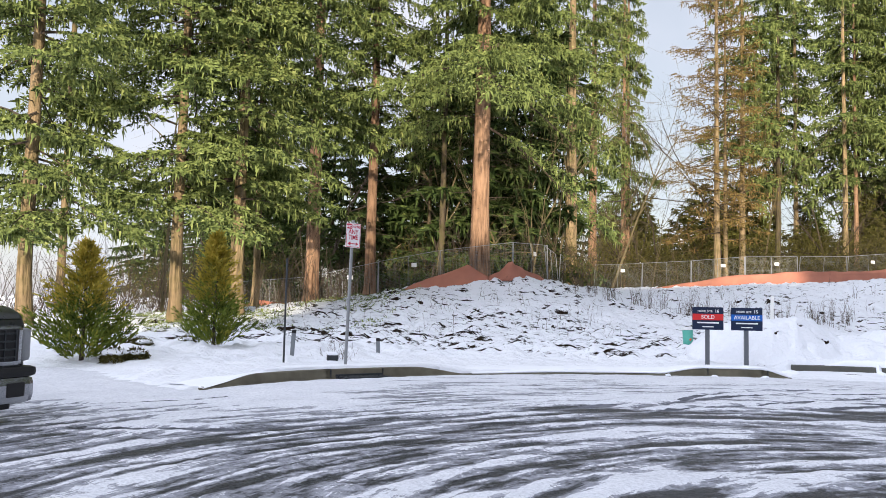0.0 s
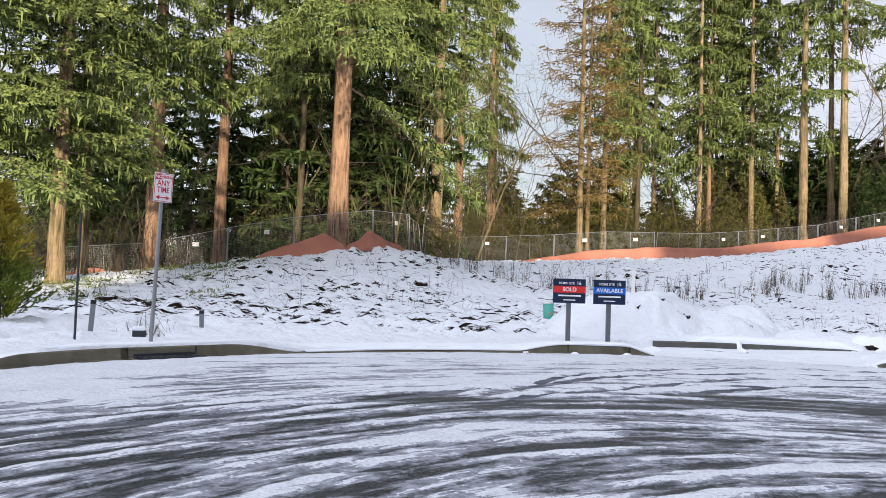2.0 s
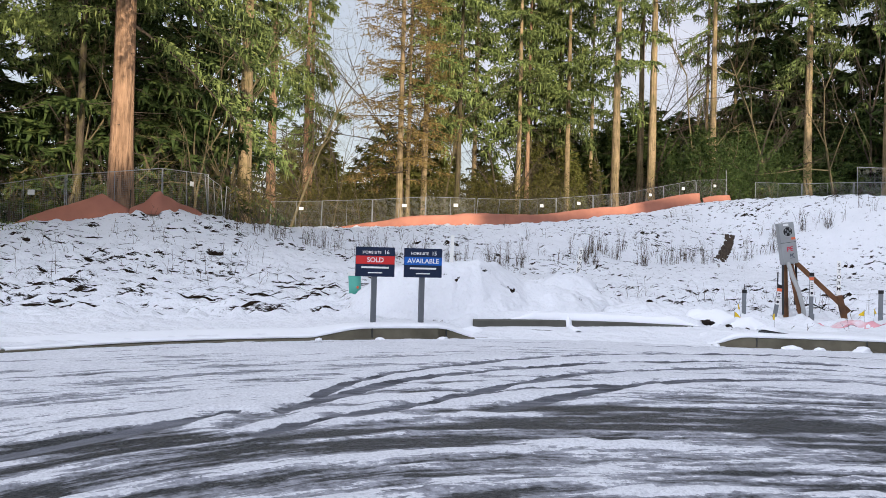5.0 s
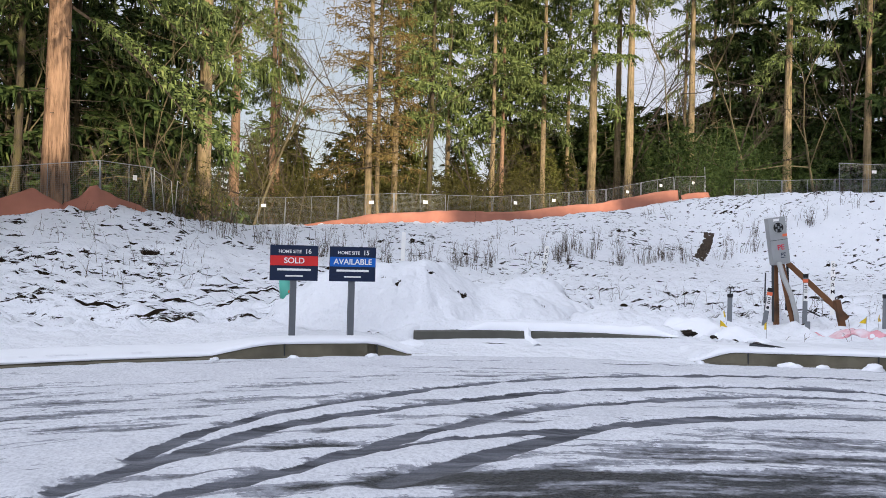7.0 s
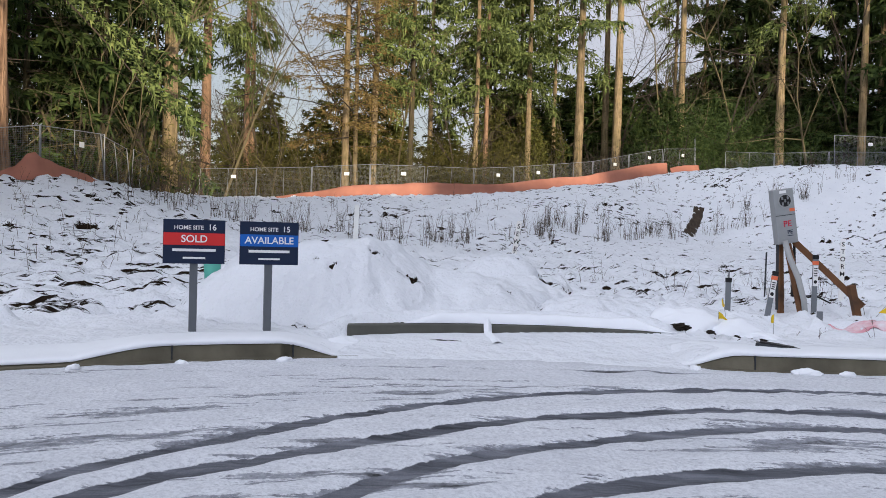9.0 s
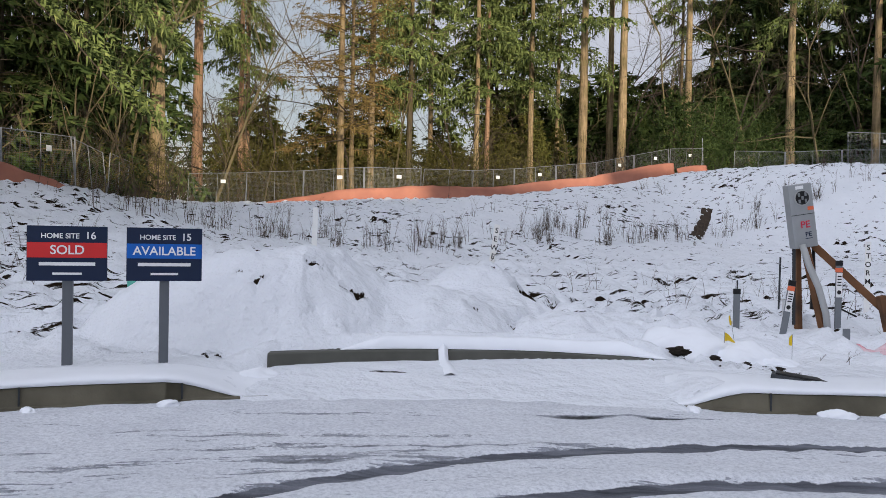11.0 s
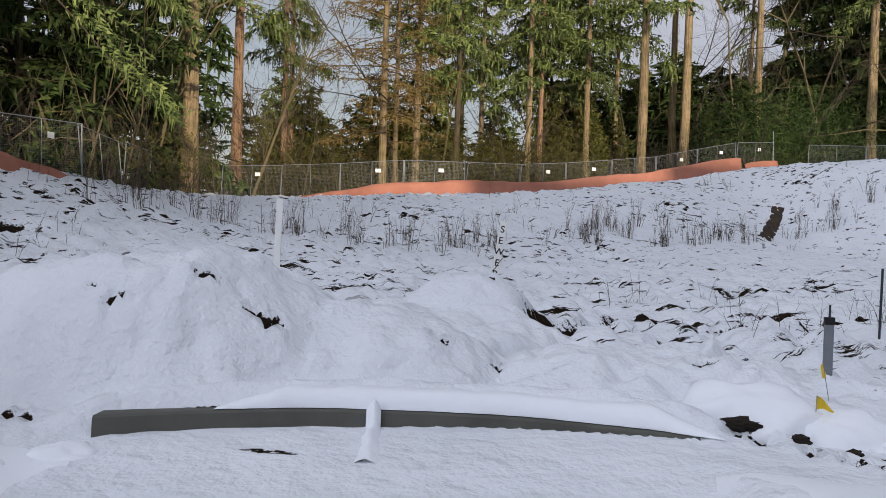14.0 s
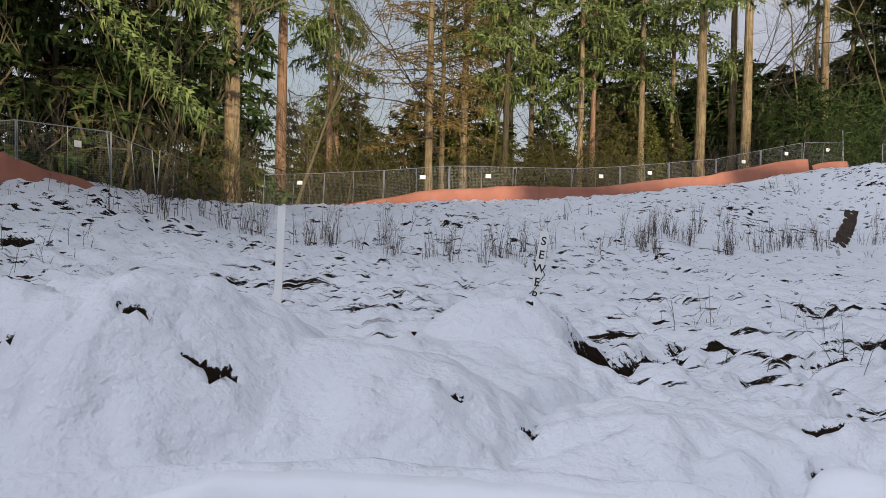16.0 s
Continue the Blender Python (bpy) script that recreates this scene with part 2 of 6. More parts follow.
# ---- materials ----
class Nodes:
    """A principled material and short names for its nodes."""

    def __init__(self, name, rough=0.7, metal=0.0, spec=0.3):
        self.mat = bpy.data.materials.new(name)
        self.mat.use_nodes = True
        self.tree = self.mat.node_tree
        self.bsdf = self.tree.nodes["Principled BSDF"]
        self.set("Roughness", rough)
        self.set("Metallic", metal)
        self.set("Specular IOR Level", spec)
        self.coord = self.add("ShaderNodeTexCoord").outputs["Object"]

    def add(self, kind):
        return self.tree.nodes.new(kind)

    def plug(self, value, socket):
        if isinstance(value, bpy.types.NodeSocket):
            self.tree.links.new(value, socket)
        elif isinstance(value, tuple) and len(value) == 3:
            socket.default_value = (*value, 1.0) if socket.type == "RGBA" else value
        else:
            socket.default_value = value

    def set(self, key, value):
        self.plug(value, self.bsdf.inputs[key])

    def noise(self, scale, detail=3.0, stretch=None, rough=0.55, source=None):
        n = self.add("ShaderNodeTexNoise")
        n.inputs["Scale"].default_value = scale
        n.inputs["Detail"].default_value = detail
        n.inputs["Roughness"].default_value = rough
        co = source or self.coord
        if stretch:
            m = self.add("ShaderNodeMapping")
            m.inputs["Scale"].default_value = stretch
            self.plug(co, m.inputs[0])
            co = m.outputs[0]
        self.plug(co, n.inputs["Vector"])
        return n.outputs[0]

    def ramp(self, fac, stops):
        r = self.add("ShaderNodeValToRGB")
        e = r.color_ramp.elements
        while len(e) < len(stops):
            e.new(0.5)
        for k, (p, c) in enumerate(stops):
            e[k].position = p
            e[k].color = (*c, 1.0) if isinstance(c, tuple) else (c, c, c, 1.0)
        self.plug(fac, r.inputs[0])
        return r.outputs[0]

    def mix(self, fac, a, b, blend="MIX"):
        m = self.add("ShaderNodeMix")
        m.data_type = "RGBA"
        m.blend_type = blend
        self.plug(fac, m.inputs[0])
        self.plug(a, m.inputs[6])
        self.plug(b, m.inputs[7])
        return m.outputs[2]

    def math(self, op, a, b=0.0):
        m = self.add("ShaderNodeMath")
        m.operation = op
        self.plug(a, m.inputs[0])
        self.plug(b, m.inputs[1])
        return m.outputs[0]

    def attr(self, name):
        a = self.add("ShaderNodeAttribute")
        a.attribute_name = name
        return a.outputs["Fac"]

    def island(self):
        return self.add("ShaderNodeNewGeometry").outputs["Random Per Island"]

    def object_random(self):
        return self.add("ShaderNodeObjectInfo").outputs["Random"]

    def bump(self, height, strength=0.3, distance=0.02):
        b = self.add("ShaderNodeBump")
        b.inputs["Strength"].default_value = strength
        b.inputs["Distance"].default_value = distance
        self.plug(height, b.inputs["Height"])
        self.plug(b.outputs[0], self.bsdf.inputs["Normal"])


def flecked(name, color, rough=0.6, vary=0.25, scale=6.0, metal=0.0, bump=0.15, spec=0.3, dirt=None):
    """A plain surface with grain and stains at two scales."""
    n = Nodes(name, rough, metal, spec)
    lo, hi = tuple(c * (1 - vary) for c in color), tuple(min(1, c * (1 + vary)) for c in color)
    base = n.mix(n.noise(scale, 4), lo, hi)
    if dirt:
        base = n.mix(n.ramp(n.noise(scale * 0.35, 5), [(0.45, 0.0), (0.7, 1.0)]), base, dirt)
    n.set("Base Color", base)
    n.set("Roughness", n.math("ADD", n.math("MULTIPLY", n.noise(scale * 2.2, 3), 0.2), rough - 0.1))
    n.bump(n.noise(scale * 12, 3), bump, 0.004)
    return n.mat


def snow_ground_material():
    n = Nodes("snow_on_soil", 0.75, 0.0, 0.25)
    snow = n.mix(n.noise(0.9, 4), (0.69, 0.72, 0.77), (0.82, 0.84, 0.88))
    speck = n.ramp(n.noise(38, 2), [(0.73, 0.0), (0.78, 1.0)])
    snow = n.mix(n.math("MULTIPLY", speck, 0.4), snow, (0.30, 0.26, 0.20))
    soil = n.mix(n.noise(9, 5), (0.005, 0.004, 0.0035), (0.034, 0.024, 0.016))
    fine = n.math("ADD", n.attr("bare"), n.math("MULTIPLY", n.math("SUBTRACT", n.noise(16, 6, None, 0.7), 0.5), 0.9))
    mask = n.ramp(fine, [(0.52, 0.0), (0.57, 1.0)])
    tufts = n.math("ADD", n.noise(3.8, 9, (0.6, 1.0, 1.0), 0.68), n.math("MULTIPLY", n.math("SUBTRACT", n.attr("rough"), 0.5), 0.14))
    tufts = n.math("ADD", tufts, n.math("MULTIPLY", n.math("SUBTRACT", n.noise(1.1, 3), 0.5), 0.22))
    mask = n.math("MAXIMUM", mask, n.math("MULTIPLY", n.ramp(tufts, [(0.60, 0.0), (0.625, 1.0)]), n.ramp(n.attr("rough"), [(0.05, 0.0), (0.2, 1.0)])))
    ruts = n.math("ADD", n.noise(1.0, 9, (0.7, 3.4, 1.0), 0.7), n.math("MULTIPLY", n.math("SUBTRACT", n.attr("rut"), 0.5), 0.12))
    mask = n.math("MAXIMUM", mask, n.math("MULTIPLY", n.ramp(ruts, [(0.548, 0.0), (0.575, 1.0)]), n.ramp(n.attr("rut"), [(0.05, 0.0), (0.2, 1.0)])))
    n.set("Base Color", n.mix(mask, snow, soil))
    n.set("Specular IOR Level", n.math("MULTIPLY", n.math("SUBTRACT", 1.0, mask), 0.25))
    n.set("Roughness", n.math("SUBTRACT", 0.8, n.math("MULTIPLY", mask, 0.15)))
    n.set("Subsurface Weight", 0.0)
    n.bump(n.math("ADD", n.noise(3.2, 4), n.math("MULTIPLY", n.noise(12, 4, None, 0.6), 0.16)), 0.85, 0.14)
    return n.mat


def road_material():
    n = Nodes("slush_on_asphalt", 0.6, 0.0, 0.22)
    along = n.add("ShaderNodeCombineXYZ")
    n.plug(n.attr("across"), along.inputs[0])
    n.plug(n.attr("round"), along.inputs[1])
    streak = n.noise(1.0, 9, None, 0.7, along.outputs[0])
    wet = n.math("ADD", n.attr("wet"), n.math("MULTIPLY", n.math("SUBTRACT", streak, 0.5), 2.2))
    wet = n.math("ADD", wet, n.math("MULTIPLY", n.math("SUBTRACT", n.noise(7, 5, None, 0.65), 0.5), 0.4))
    wet = n.math("ADD", wet, n.math("MULTIPLY", n.math("SUBTRACT", n.noise(34, 4), 0.5), 0.3))
    snow = n.mix(n.noise(1.7, 4), (0.58, 0.60, 0.65), (0.80, 0.82, 0.86))
    snow = n.mix(n.ramp(n.noise(30, 6, None, 0.75), [(0.45, 0.0), (0.75, 1.0)]), snow, (0.40, 0.42, 0.47))
    slush = n.mix(n.ramp(n.noise(11, 7, None, 0.7), [(0.3, 0.0), (0.7, 1.0)]), (0.11, 0.115, 0.135), (0.44, 0.46, 0.52))
    tar = n.mix(n.ramp(n.noise(48, 3), [(0.35, 0.0), (0.75, 1.0)]), (0.014, 0.016, 0.020), (0.085, 0.09, 0.10))
    col = n.mix(n.ramp(wet, [(0.42, 0.0), (0.47, 1.0)]), snow, slush)
    col = n.mix(n.ramp(wet, [(0.58, 0.0), (0.78, 1.0)]), col, tar)
    pressed = n.math("ADD", n.attr("track"), n.math("MULTIPLY", n.math("SUBTRACT", n.noise(8, 7, None, 0.7), 0.5), 0.75))
    rubbed = n.mix(n.ramp(streak, [(0.35, 0.0), (0.65, 1.0)]), (0.035, 0.038, 0.046), (0.19, 0.20, 0.235))
    col = n.mix(n.ramp(pressed, [(0.47, 0.0), (0.58, 1.0)]), col, rubbed)
    n.set("Base Color", col)
    n.set("Roughness", n.ramp(wet, [(0.35, 0.8), (0.55, 0.6), (0.8, 0.45)]))
    n.bump(n.math("ADD", n.math("MULTIPLY", n.noise(9, 4), 0.8), n.math("MULTIPLY", n.noise(45, 4), 0.25)), 0.7, 0.04)
    return n.mat


def bark_material(name, dark, light, moss=0.0):
    n = Nodes(name, 0.9, 0.0, 0.1)
    plates = n.noise(9.0, 6, (1.0, 1.0, 0.09), 0.6)
    fine = n.noise(26, 3, (1.0, 1.0, 0.3))
    col = n.mix(n.ramp(plates, [(0.40, 0.0), (0.58, 1.0)]), dark, light)
    col = n.mix(n.math("MULTIPLY", fine, 0.5), col, tuple(c * 0.5 for c in light))
    patch = n.noise(0.7, 3)
    col = n.mix(n.math("MULTIPLY", n.ramp(patch, [(0.4, 0.0), (0.65, 1.0)]), 0.6), col, tuple(c * 1.25 for c in light))
    if moss:
        col = n.mix(n.math("MULTIPLY", n.ramp(n.noise(1.6, 4), [(0.4, 0.0), (0.6, 1.0)]), moss), col, (0.11, 0.105, 0.03))
    tone = n.math("ADD", 0.75, n.math("MULTIPLY", n.object_random(), 0.5))
    n.set("Base Color", n.mix(1.0, col, tone, "MULTIPLY"))
    n.bump(n.math("ADD", plates, n.math("MULTIPLY", fine, 0.4)), 1.0, 0.12)
    return n.mat


def leaf_material(name, a, b, c):
    n = Nodes(name, 0.7, 0.0, 0.06)
    tone = n.math("ADD", n.math("MULTIPLY", n.noise(1.6, 4), 0.75), n.math("MULTIPLY", n.island(), 0.25))
    col = n.ramp(tone, [(0.34, a), (0.48, b), (0.58, b), (0.72, c)])
    hue = n.math("ADD", 0.8, n.math("MULTIPLY", n.object_random(), 0.4))
    col = n.mix(1.0, col, hue, "MULTIPLY")
    n.set("Base Color", col)
    out = n.tree.nodes["Material Output"]
    glow = n.add("ShaderNodeBsdfTranslucent")
    n.plug(n.mix(0.5, col, (0.16, 0.17, 0.03)), glow.inputs[0])
    both = n.add("ShaderNodeMixShader")
    both.inputs[0].default_value = 0.08
    n.plug(n.bsdf.outputs[0], both.inputs[1])
    n.plug(glow.outputs[0], both.inputs[2])
    n.plug(both.outputs[0], out.inputs[0])
    return n.mat


M_SNOW = snow_ground_material()
M_ROAD = road_material()
M_CAP = flecked("snow_cap", (0.83, 0.855, 0.90), 0.8, 0.05, 3, bump=0.4)
M_KERB = flecked("kerb_concrete", (0.135, 0.122, 0.088), 0.8, 0.3, 5, bump=0.5, dirt=(0.075, 0.068, 0.048))
M_GREYPOST = flecked("grey_paint", (0.115, 0.125, 0.14), 0.55, 0.1, 8)
M_NAVY = flecked("navy_vinyl", (0.012, 0.022, 0.055), 0.4, 0.08, 4, bump=0.03)
M_RED = flecked("red_vinyl", (0.62, 0.035, 0.035), 0.4, 0.06, 4, bump=0.03)
M_BLUE = flecked("blue_vinyl", (0.012, 0.12, 0.48), 0.4, 0.06, 4, bump=0.03)
M_WHITE = flecked("white_vinyl", (0.8, 0.8, 0.8), 0.5, 0.04, 6, bump=0.03)
M_SIGNRED = flecked("sign_red", (0.55, 0.03, 0.06), 0.4, 0.08, 6, bump=0.03)
M_GALV = flecked("galvanised_steel", (0.25, 0.26, 0.27), 0.55, 0.2, 14, metal=0.4, bump=0.1)
M_DARKSTEEL = flecked("dark_steel", (0.04, 0.045, 0.05), 0.5, 0.2, 10, metal=0.3)
M_BARK = bark_material("reddish_bark", (0.07, 0.04, 0.026), (0.36, 0.22, 0.135))
M_BARK2 = bark_material("grey_brown_bark", (0.07, 0.052, 0.034), (0.36, 0.26, 0.15), 0.35)
M_BARK3 = bark_material("dark_mossy_bark", (0.03, 0.026, 0.02), (0.13, 0.10, 0.07), 0.5)
# Lighter than M_TWIG: moss, with the yellow of low sun put in the colour.
M_MOSSTWIG = flecked("sunlit_mossy_twig", (0.13, 0.105, 0.055), 0.9, 0.4, 3)
M_TWIG = flecked("twig_brown", (0.062, 0.047, 0.034), 0.9, 0.4, 3)
M_FIR = leaf_material("fir_needles", (0.026, 0.042, 0.017), (0.17, 0.215, 0.068), (0.31, 0.34, 0.115))
M_OLIVEFIR = leaf_material("olive_young_needles", (0.05, 0.055, 0.016), (0.13, 0.13, 0.035), (0.20, 0.19, 0.055))
# Dark evergreen; part of the wood's shade is put into this needle colour.
M_DEEP = leaf_material("shade_deep_green_needles", (0.014, 0.028, 0.010), (0.06, 0.09, 0.028), (0.14, 0.17, 0.05))
M_BROWN = leaf_material("dying_brown_needles", (0.10, 0.065, 0.025), (0.22, 0.15, 0.055), (0.17, 0.15, 0.05))
M_GOLD = leaf_material("golden_cedar", (0.06, 0.10, 0.022), (0.17, 0.21, 0.035), (0.34, 0.31, 0.045))
M_GOLDTIP = leaf_material("golden_cedar_tips", (0.14, 0.15, 0.03), (0.34, 0.27, 0.04), (0.48, 0.35, 0.06))
M_OLIVE = leaf_material("olive_brush", (0.04, 0.035, 0.014), (0.09, 0.08, 0.026), (0.17, 0.145, 0.045))
M_ORANGE = flecked("orange_silt_cloth", (0.40, 0.165, 0.11), 0.85, 0.25, 1.5, bump=0.3, dirt=(0.32, 0.13, 0.09))
M_TEAL = flecked("teal_plastic", (0.10, 0.42, 0.34), 0.5, 0.12, 5)


# ---- mesh helpers ----
def mesh_object(name, verts, faces, material, parent=None, smooth=False, label=""):
    me = bpy.data.meshes.new(name)
    me.from_pydata([tuple(v) for v in verts], [], [tuple(f) for f in faces])
    me.materials.append(material)
    if smooth:
        me.polygons.foreach_set("use_smooth", [True] * len(me.polygons))
    ob = new(name, me)
    ob.parent = parent
    if label:
        ob["label"] = label
    return ob


def fast_mesh(name, verts, quads, material, parent=None, smooth=True, attrs=None):
    """A mesh from arrays: verts n x 3, quads m x 3 or m x 4."""
    verts, quads = np.asarray(verts, np.float32), np.asarray(quads, np.int32)
    me = bpy.data.meshes.new(name)
    m, k = quads.shape
    me.vertices.add(len(verts))
    me.vertices.foreach_set("co", verts.ravel())
    me.loops.add(m * k)
    me.loops.foreach_set("vertex_index", quads.ravel())
    me.polygons.add(m)
    me.polygons.foreach_set("loop_start", np.arange(m, dtype=np.int32) * k)
    me.polygons.foreach_set("use_smooth", np.full(m, smooth))
    for key, values in (attrs or {}).items():
        layer = me.attributes.new(key, "FLOAT", "POINT")
        layer.data.foreach_set("value", np.asarray(values, np.float32).ravel())
    me.materials.append(material)
    me.update(calc_edges=True)
    ob = new(name, me)
    ob.parent = parent
    return ob


def part(name, bm, material, parent, label="", smooth=False):
    """Links a bmesh as one mesh object under a thing."""
    me = bpy.data.meshes.new(name)
    if smooth:
        for f in bm.faces:
            f.smooth = True
    bm.to_mesh(me)
    bm.free()
    me.materials.append(material)
    ob = new(name, me)
    ob.parent = parent
    if label:
        ob["label"] = label
    return ob


def box(sx, sy, sz, at=(0, 0, 0), bevel=0.0, m=None):
    """A box of that size with its middle at a place, with rounded edges."""
    bm = bmesh.new()
    bmesh.ops.create_cube(bm, size=1, matrix=Matrix.Diagonal((sx, sy, sz, 1)))
    if bevel:
        bmesh.ops.bevel(bm, geom=bm.edges[:], offset=bevel, segments=2, affect="EDGES", profile=0.6)
    bmesh.ops.transform(bm, matrix=Matrix.Translation(at) @ (m or Matrix()), verts=bm.verts[:])
    return bm


def tube(path, radii, sides=8, cap=True):
    """A tube along 3D points with a radius at each."""
    p = [Vector(q) for q in path]
    bm = bmesh.new()
    rings = []
    for k, q in enumerate(p):
        d = (p[min(k + 1, len(p) - 1)] - p[max(k - 1, 0)]).normalized()
        turn = d.to_track_quat("Z", "Y").to_matrix()
        r = radii[k] if isinstance(radii, (list, tuple)) else radii
        rings.append([bm.verts.new(q + turn @ Vector((r * math.cos(a), r * math.sin(a), 0))) for a in [2 * math.pi * j / sides for j in range(sides)]])
    for a, b in zip(rings, rings[1:]):
        for j in range(sides):
            bm.faces.new((a[j], a[(j + 1) % sides], b[(j + 1) % sides], b[j]))
    if cap:
        bm.faces.new(rings[0][::-1])
        bm.faces.new(rings[-1])
    return bm


def join(*meshes):
    out = bmesh.new()
    for bm in meshes:
        me = bpy.data.meshes.new("tmp")
        bm.to_mesh(me)
        bm.free()
        out.from_mesh(me)
        bpy.data.meshes.remove(me)
    return out


def empty(name, m, label, category, group="", kind=""):
    ob = new(name)
    ob.matrix_world = m
    return tagged(ob, label, category, group, kind)


def lettering(name, text, size, material, parent, at, turn=(90, 0, 0), depth=0.002, align="CENTER", squeeze=1.0, label=""):
    """Words as a mesh, lying in the x-z plane of the parent."""
    cu = bpy.data.curves.new(name, "FONT")
    cu.body, cu.size, cu.extrude, cu.offset = text, size, depth, size * 0.014
    cu.align_x, cu.align_y = align, "CENTER"
    tmp = bpy.data.objects.new(name, cu)
    scene.collection.objects.link(tmp)
    me = bpy.data.meshes.new_from_object(tmp.evaluated_get(bpy.context.evaluated_depsgraph_get()))
    bpy.data.objects.remove(tmp)
    me.transform(pose(*at, *turn) @ Matrix.Diagonal((squeeze, 1, 1, 1)))
    me.materials.clear()
    me.materials.append(material)
    ob = new(name, me)
    ob.parent = parent
    if label:
        ob["label"] = label
    return ob


def axis(*pieces):
    """Uneven steps: (from, to, step) pieces end to end."""
    out = []
    for a, b, step in pieces:
        out.extend(np.linspace(a, b, max(2, int(round((b - a) / step))), endpoint=False))
    out.append(pieces[-1][1])
    return np.array(out)


def sheet(xs, ys):
    X, Y = np.meshgrid(xs, ys)
    n, m = X.shape
    idx = np.arange(n * m).reshape(n, m)
    quads = np.stack([idx[:-1, :-1], idx[:-1, 1:], idx[1:, 1:], idx[1:, :-1]], -1).reshape(-1, 4)
    return X.ravel(), Y.ravel(), quads


# ---- ground, road, kerbs ----
def kerb_height(x):
    up = sstep(-3.3, -2.75, x) * sstep(0.45, -0.7, x) * 0.17 + sstep(3.7, 5.0, x) * sstep(6.85, 6.1, x) * 0.17 + sstep(10.22, 10.8, x) * 0.17
    return np.maximum(up, 0.045 * sstep(0.2, 2.0, x) * sstep(6.6, 6.4, x) + 0.02 * sstep(-3.3, -3.0, x) * sstep(2.0, 0.2, x))


def lot_surface(x, y):
    z, bare, s = ground_height(x, y)
    edge = kerb_height(x) + 0.035
    d, u, v = drive(x, y)
    k = sstep(0.0, 1.8, s) * (1 - d)
    plain = (x > -4.5)
    z = np.where(plain, edge * (1 - k) + z * k, z)
    z = np.where(d > 0.02, z * (1 - d) + d * (0.025 + (0.075 + 0.04 * np.clip(u + 0.3, 0, 2.2)) * sstep(-0.1, 1.1, v)), z)
    return z, bare * sstep(0.3, 1.0, s), s


def build_ground():
    xs = axis((-900, -120, 60), (-120, -30, 4), (-30, -8, 0.35), (-8, 2, 0.13), (2, 6, 0.09), (6, 13.5, 0.045), (13.5, 20, 0.11), (20, 60, 0.4), (60, 140, 4), (140, 900, 60))
    ys = axis((-900, -60, 60), (-60, 8, 4), (8, 14, 0.3), (14, 18.2, 0.08), (18.2, 23.5, 0.045), (23.5, 34, 0.12), (34, 66, 0.3), (66, 140, 3), (140, 1500, 80))
    x, y, quads = sheet(xs, ys)
    z, bare, s = lot_surface(x, y)
    hard = kerb_height(x) > 0.015
    drop = np.where(hard, s < 0.13, s < -0.25)
    z = np.where(drop, -0.35, z)
    z = np.where((~hard) & (s < 0.2) & (s > -0.3), np.minimum(z, 0.05 * sstep(-0.3, 0.3, s)), z)
    far = sstep(90, 500, np.hypot(x - 6, y - 20))
    z = z * (1 - far) - 2.0 * far
    ob = fast_mesh("ground", np.stack([x, y, z], 1), quads, M_SNOW, attrs={"bare": bare, "rut": rut_cover(x, y, s), "rough": np.clip(rough_cover(x, y, s), 0, 1)})
    return tagged(ob, "uneven snow-covered building lots with dark soil patches", "ground", kind="structure")


TRACKS = [(spline([(3.4, 12.2), (4.5, 13.85), (5.9, 14.86), (7.8, 15.55), (10.0, 15.5), (11.4, 15.0)], 0.25), 0.09, 0.55),
          (spline([(3.0, 11.6), (4.7, 13.55), (5.8, 14.15), (7.5, 14.75), (9.4, 14.77), (10.6, 14.4), (11.3, 13.6)], 0.25), 0.11, 0.55),
          (spline([(4.0, 11.8), (6.05, 13.4), (7.2, 13.98), (9.0, 14.2), (10.2, 14.0), (11.0, 13.2)], 0.25), 0.10, 0.52),
          (spline([(5.2, 12.0), (7.16, 13.12), (8.5, 13.3), (9.4, 13.2), (10.6, 12.4)], 0.25), 0.13, 0.48),
          (spline([(-2.7, 8.0), (-1.3, 8.4), (0.0, 9.4), (1.6, 10.8), (3.0, 12.1)], 0.25), 0.10, 0.3),
          (spline([(-6.0, 9.4), (-4.2, 9.6), (-3.0, 10.1), (-2.4, 10.9)], 0.25), 0.06, 0.32),
          (spline([(3.2, 11.3), (4.1, 12.0), (5.5, 12.8), (7.2, 13.15)], 0.25), 0.08, 0.36)]


def path_dist(x, y, line):
    """Distance to a plan line, and how far along it."""
    best, along, run = np.full(x.shape, 1e9), np.zeros(x.shape), 0.0
    for a, b in zip(line, line[1:]):
        d = b - a
        long = math.hypot(*d)
        u = np.clip(((x - a[0]) * d[0] + (y - a[1]) * d[1]) / (d @ d), 0, 1)
        q = np.hypot(x - a[0] - u * d[0], y - a[1] - u * d[1])
        along = np.where(q < best, run + u * long, along)
        best = np.minimum(best, q)
        run += long
    return best, along


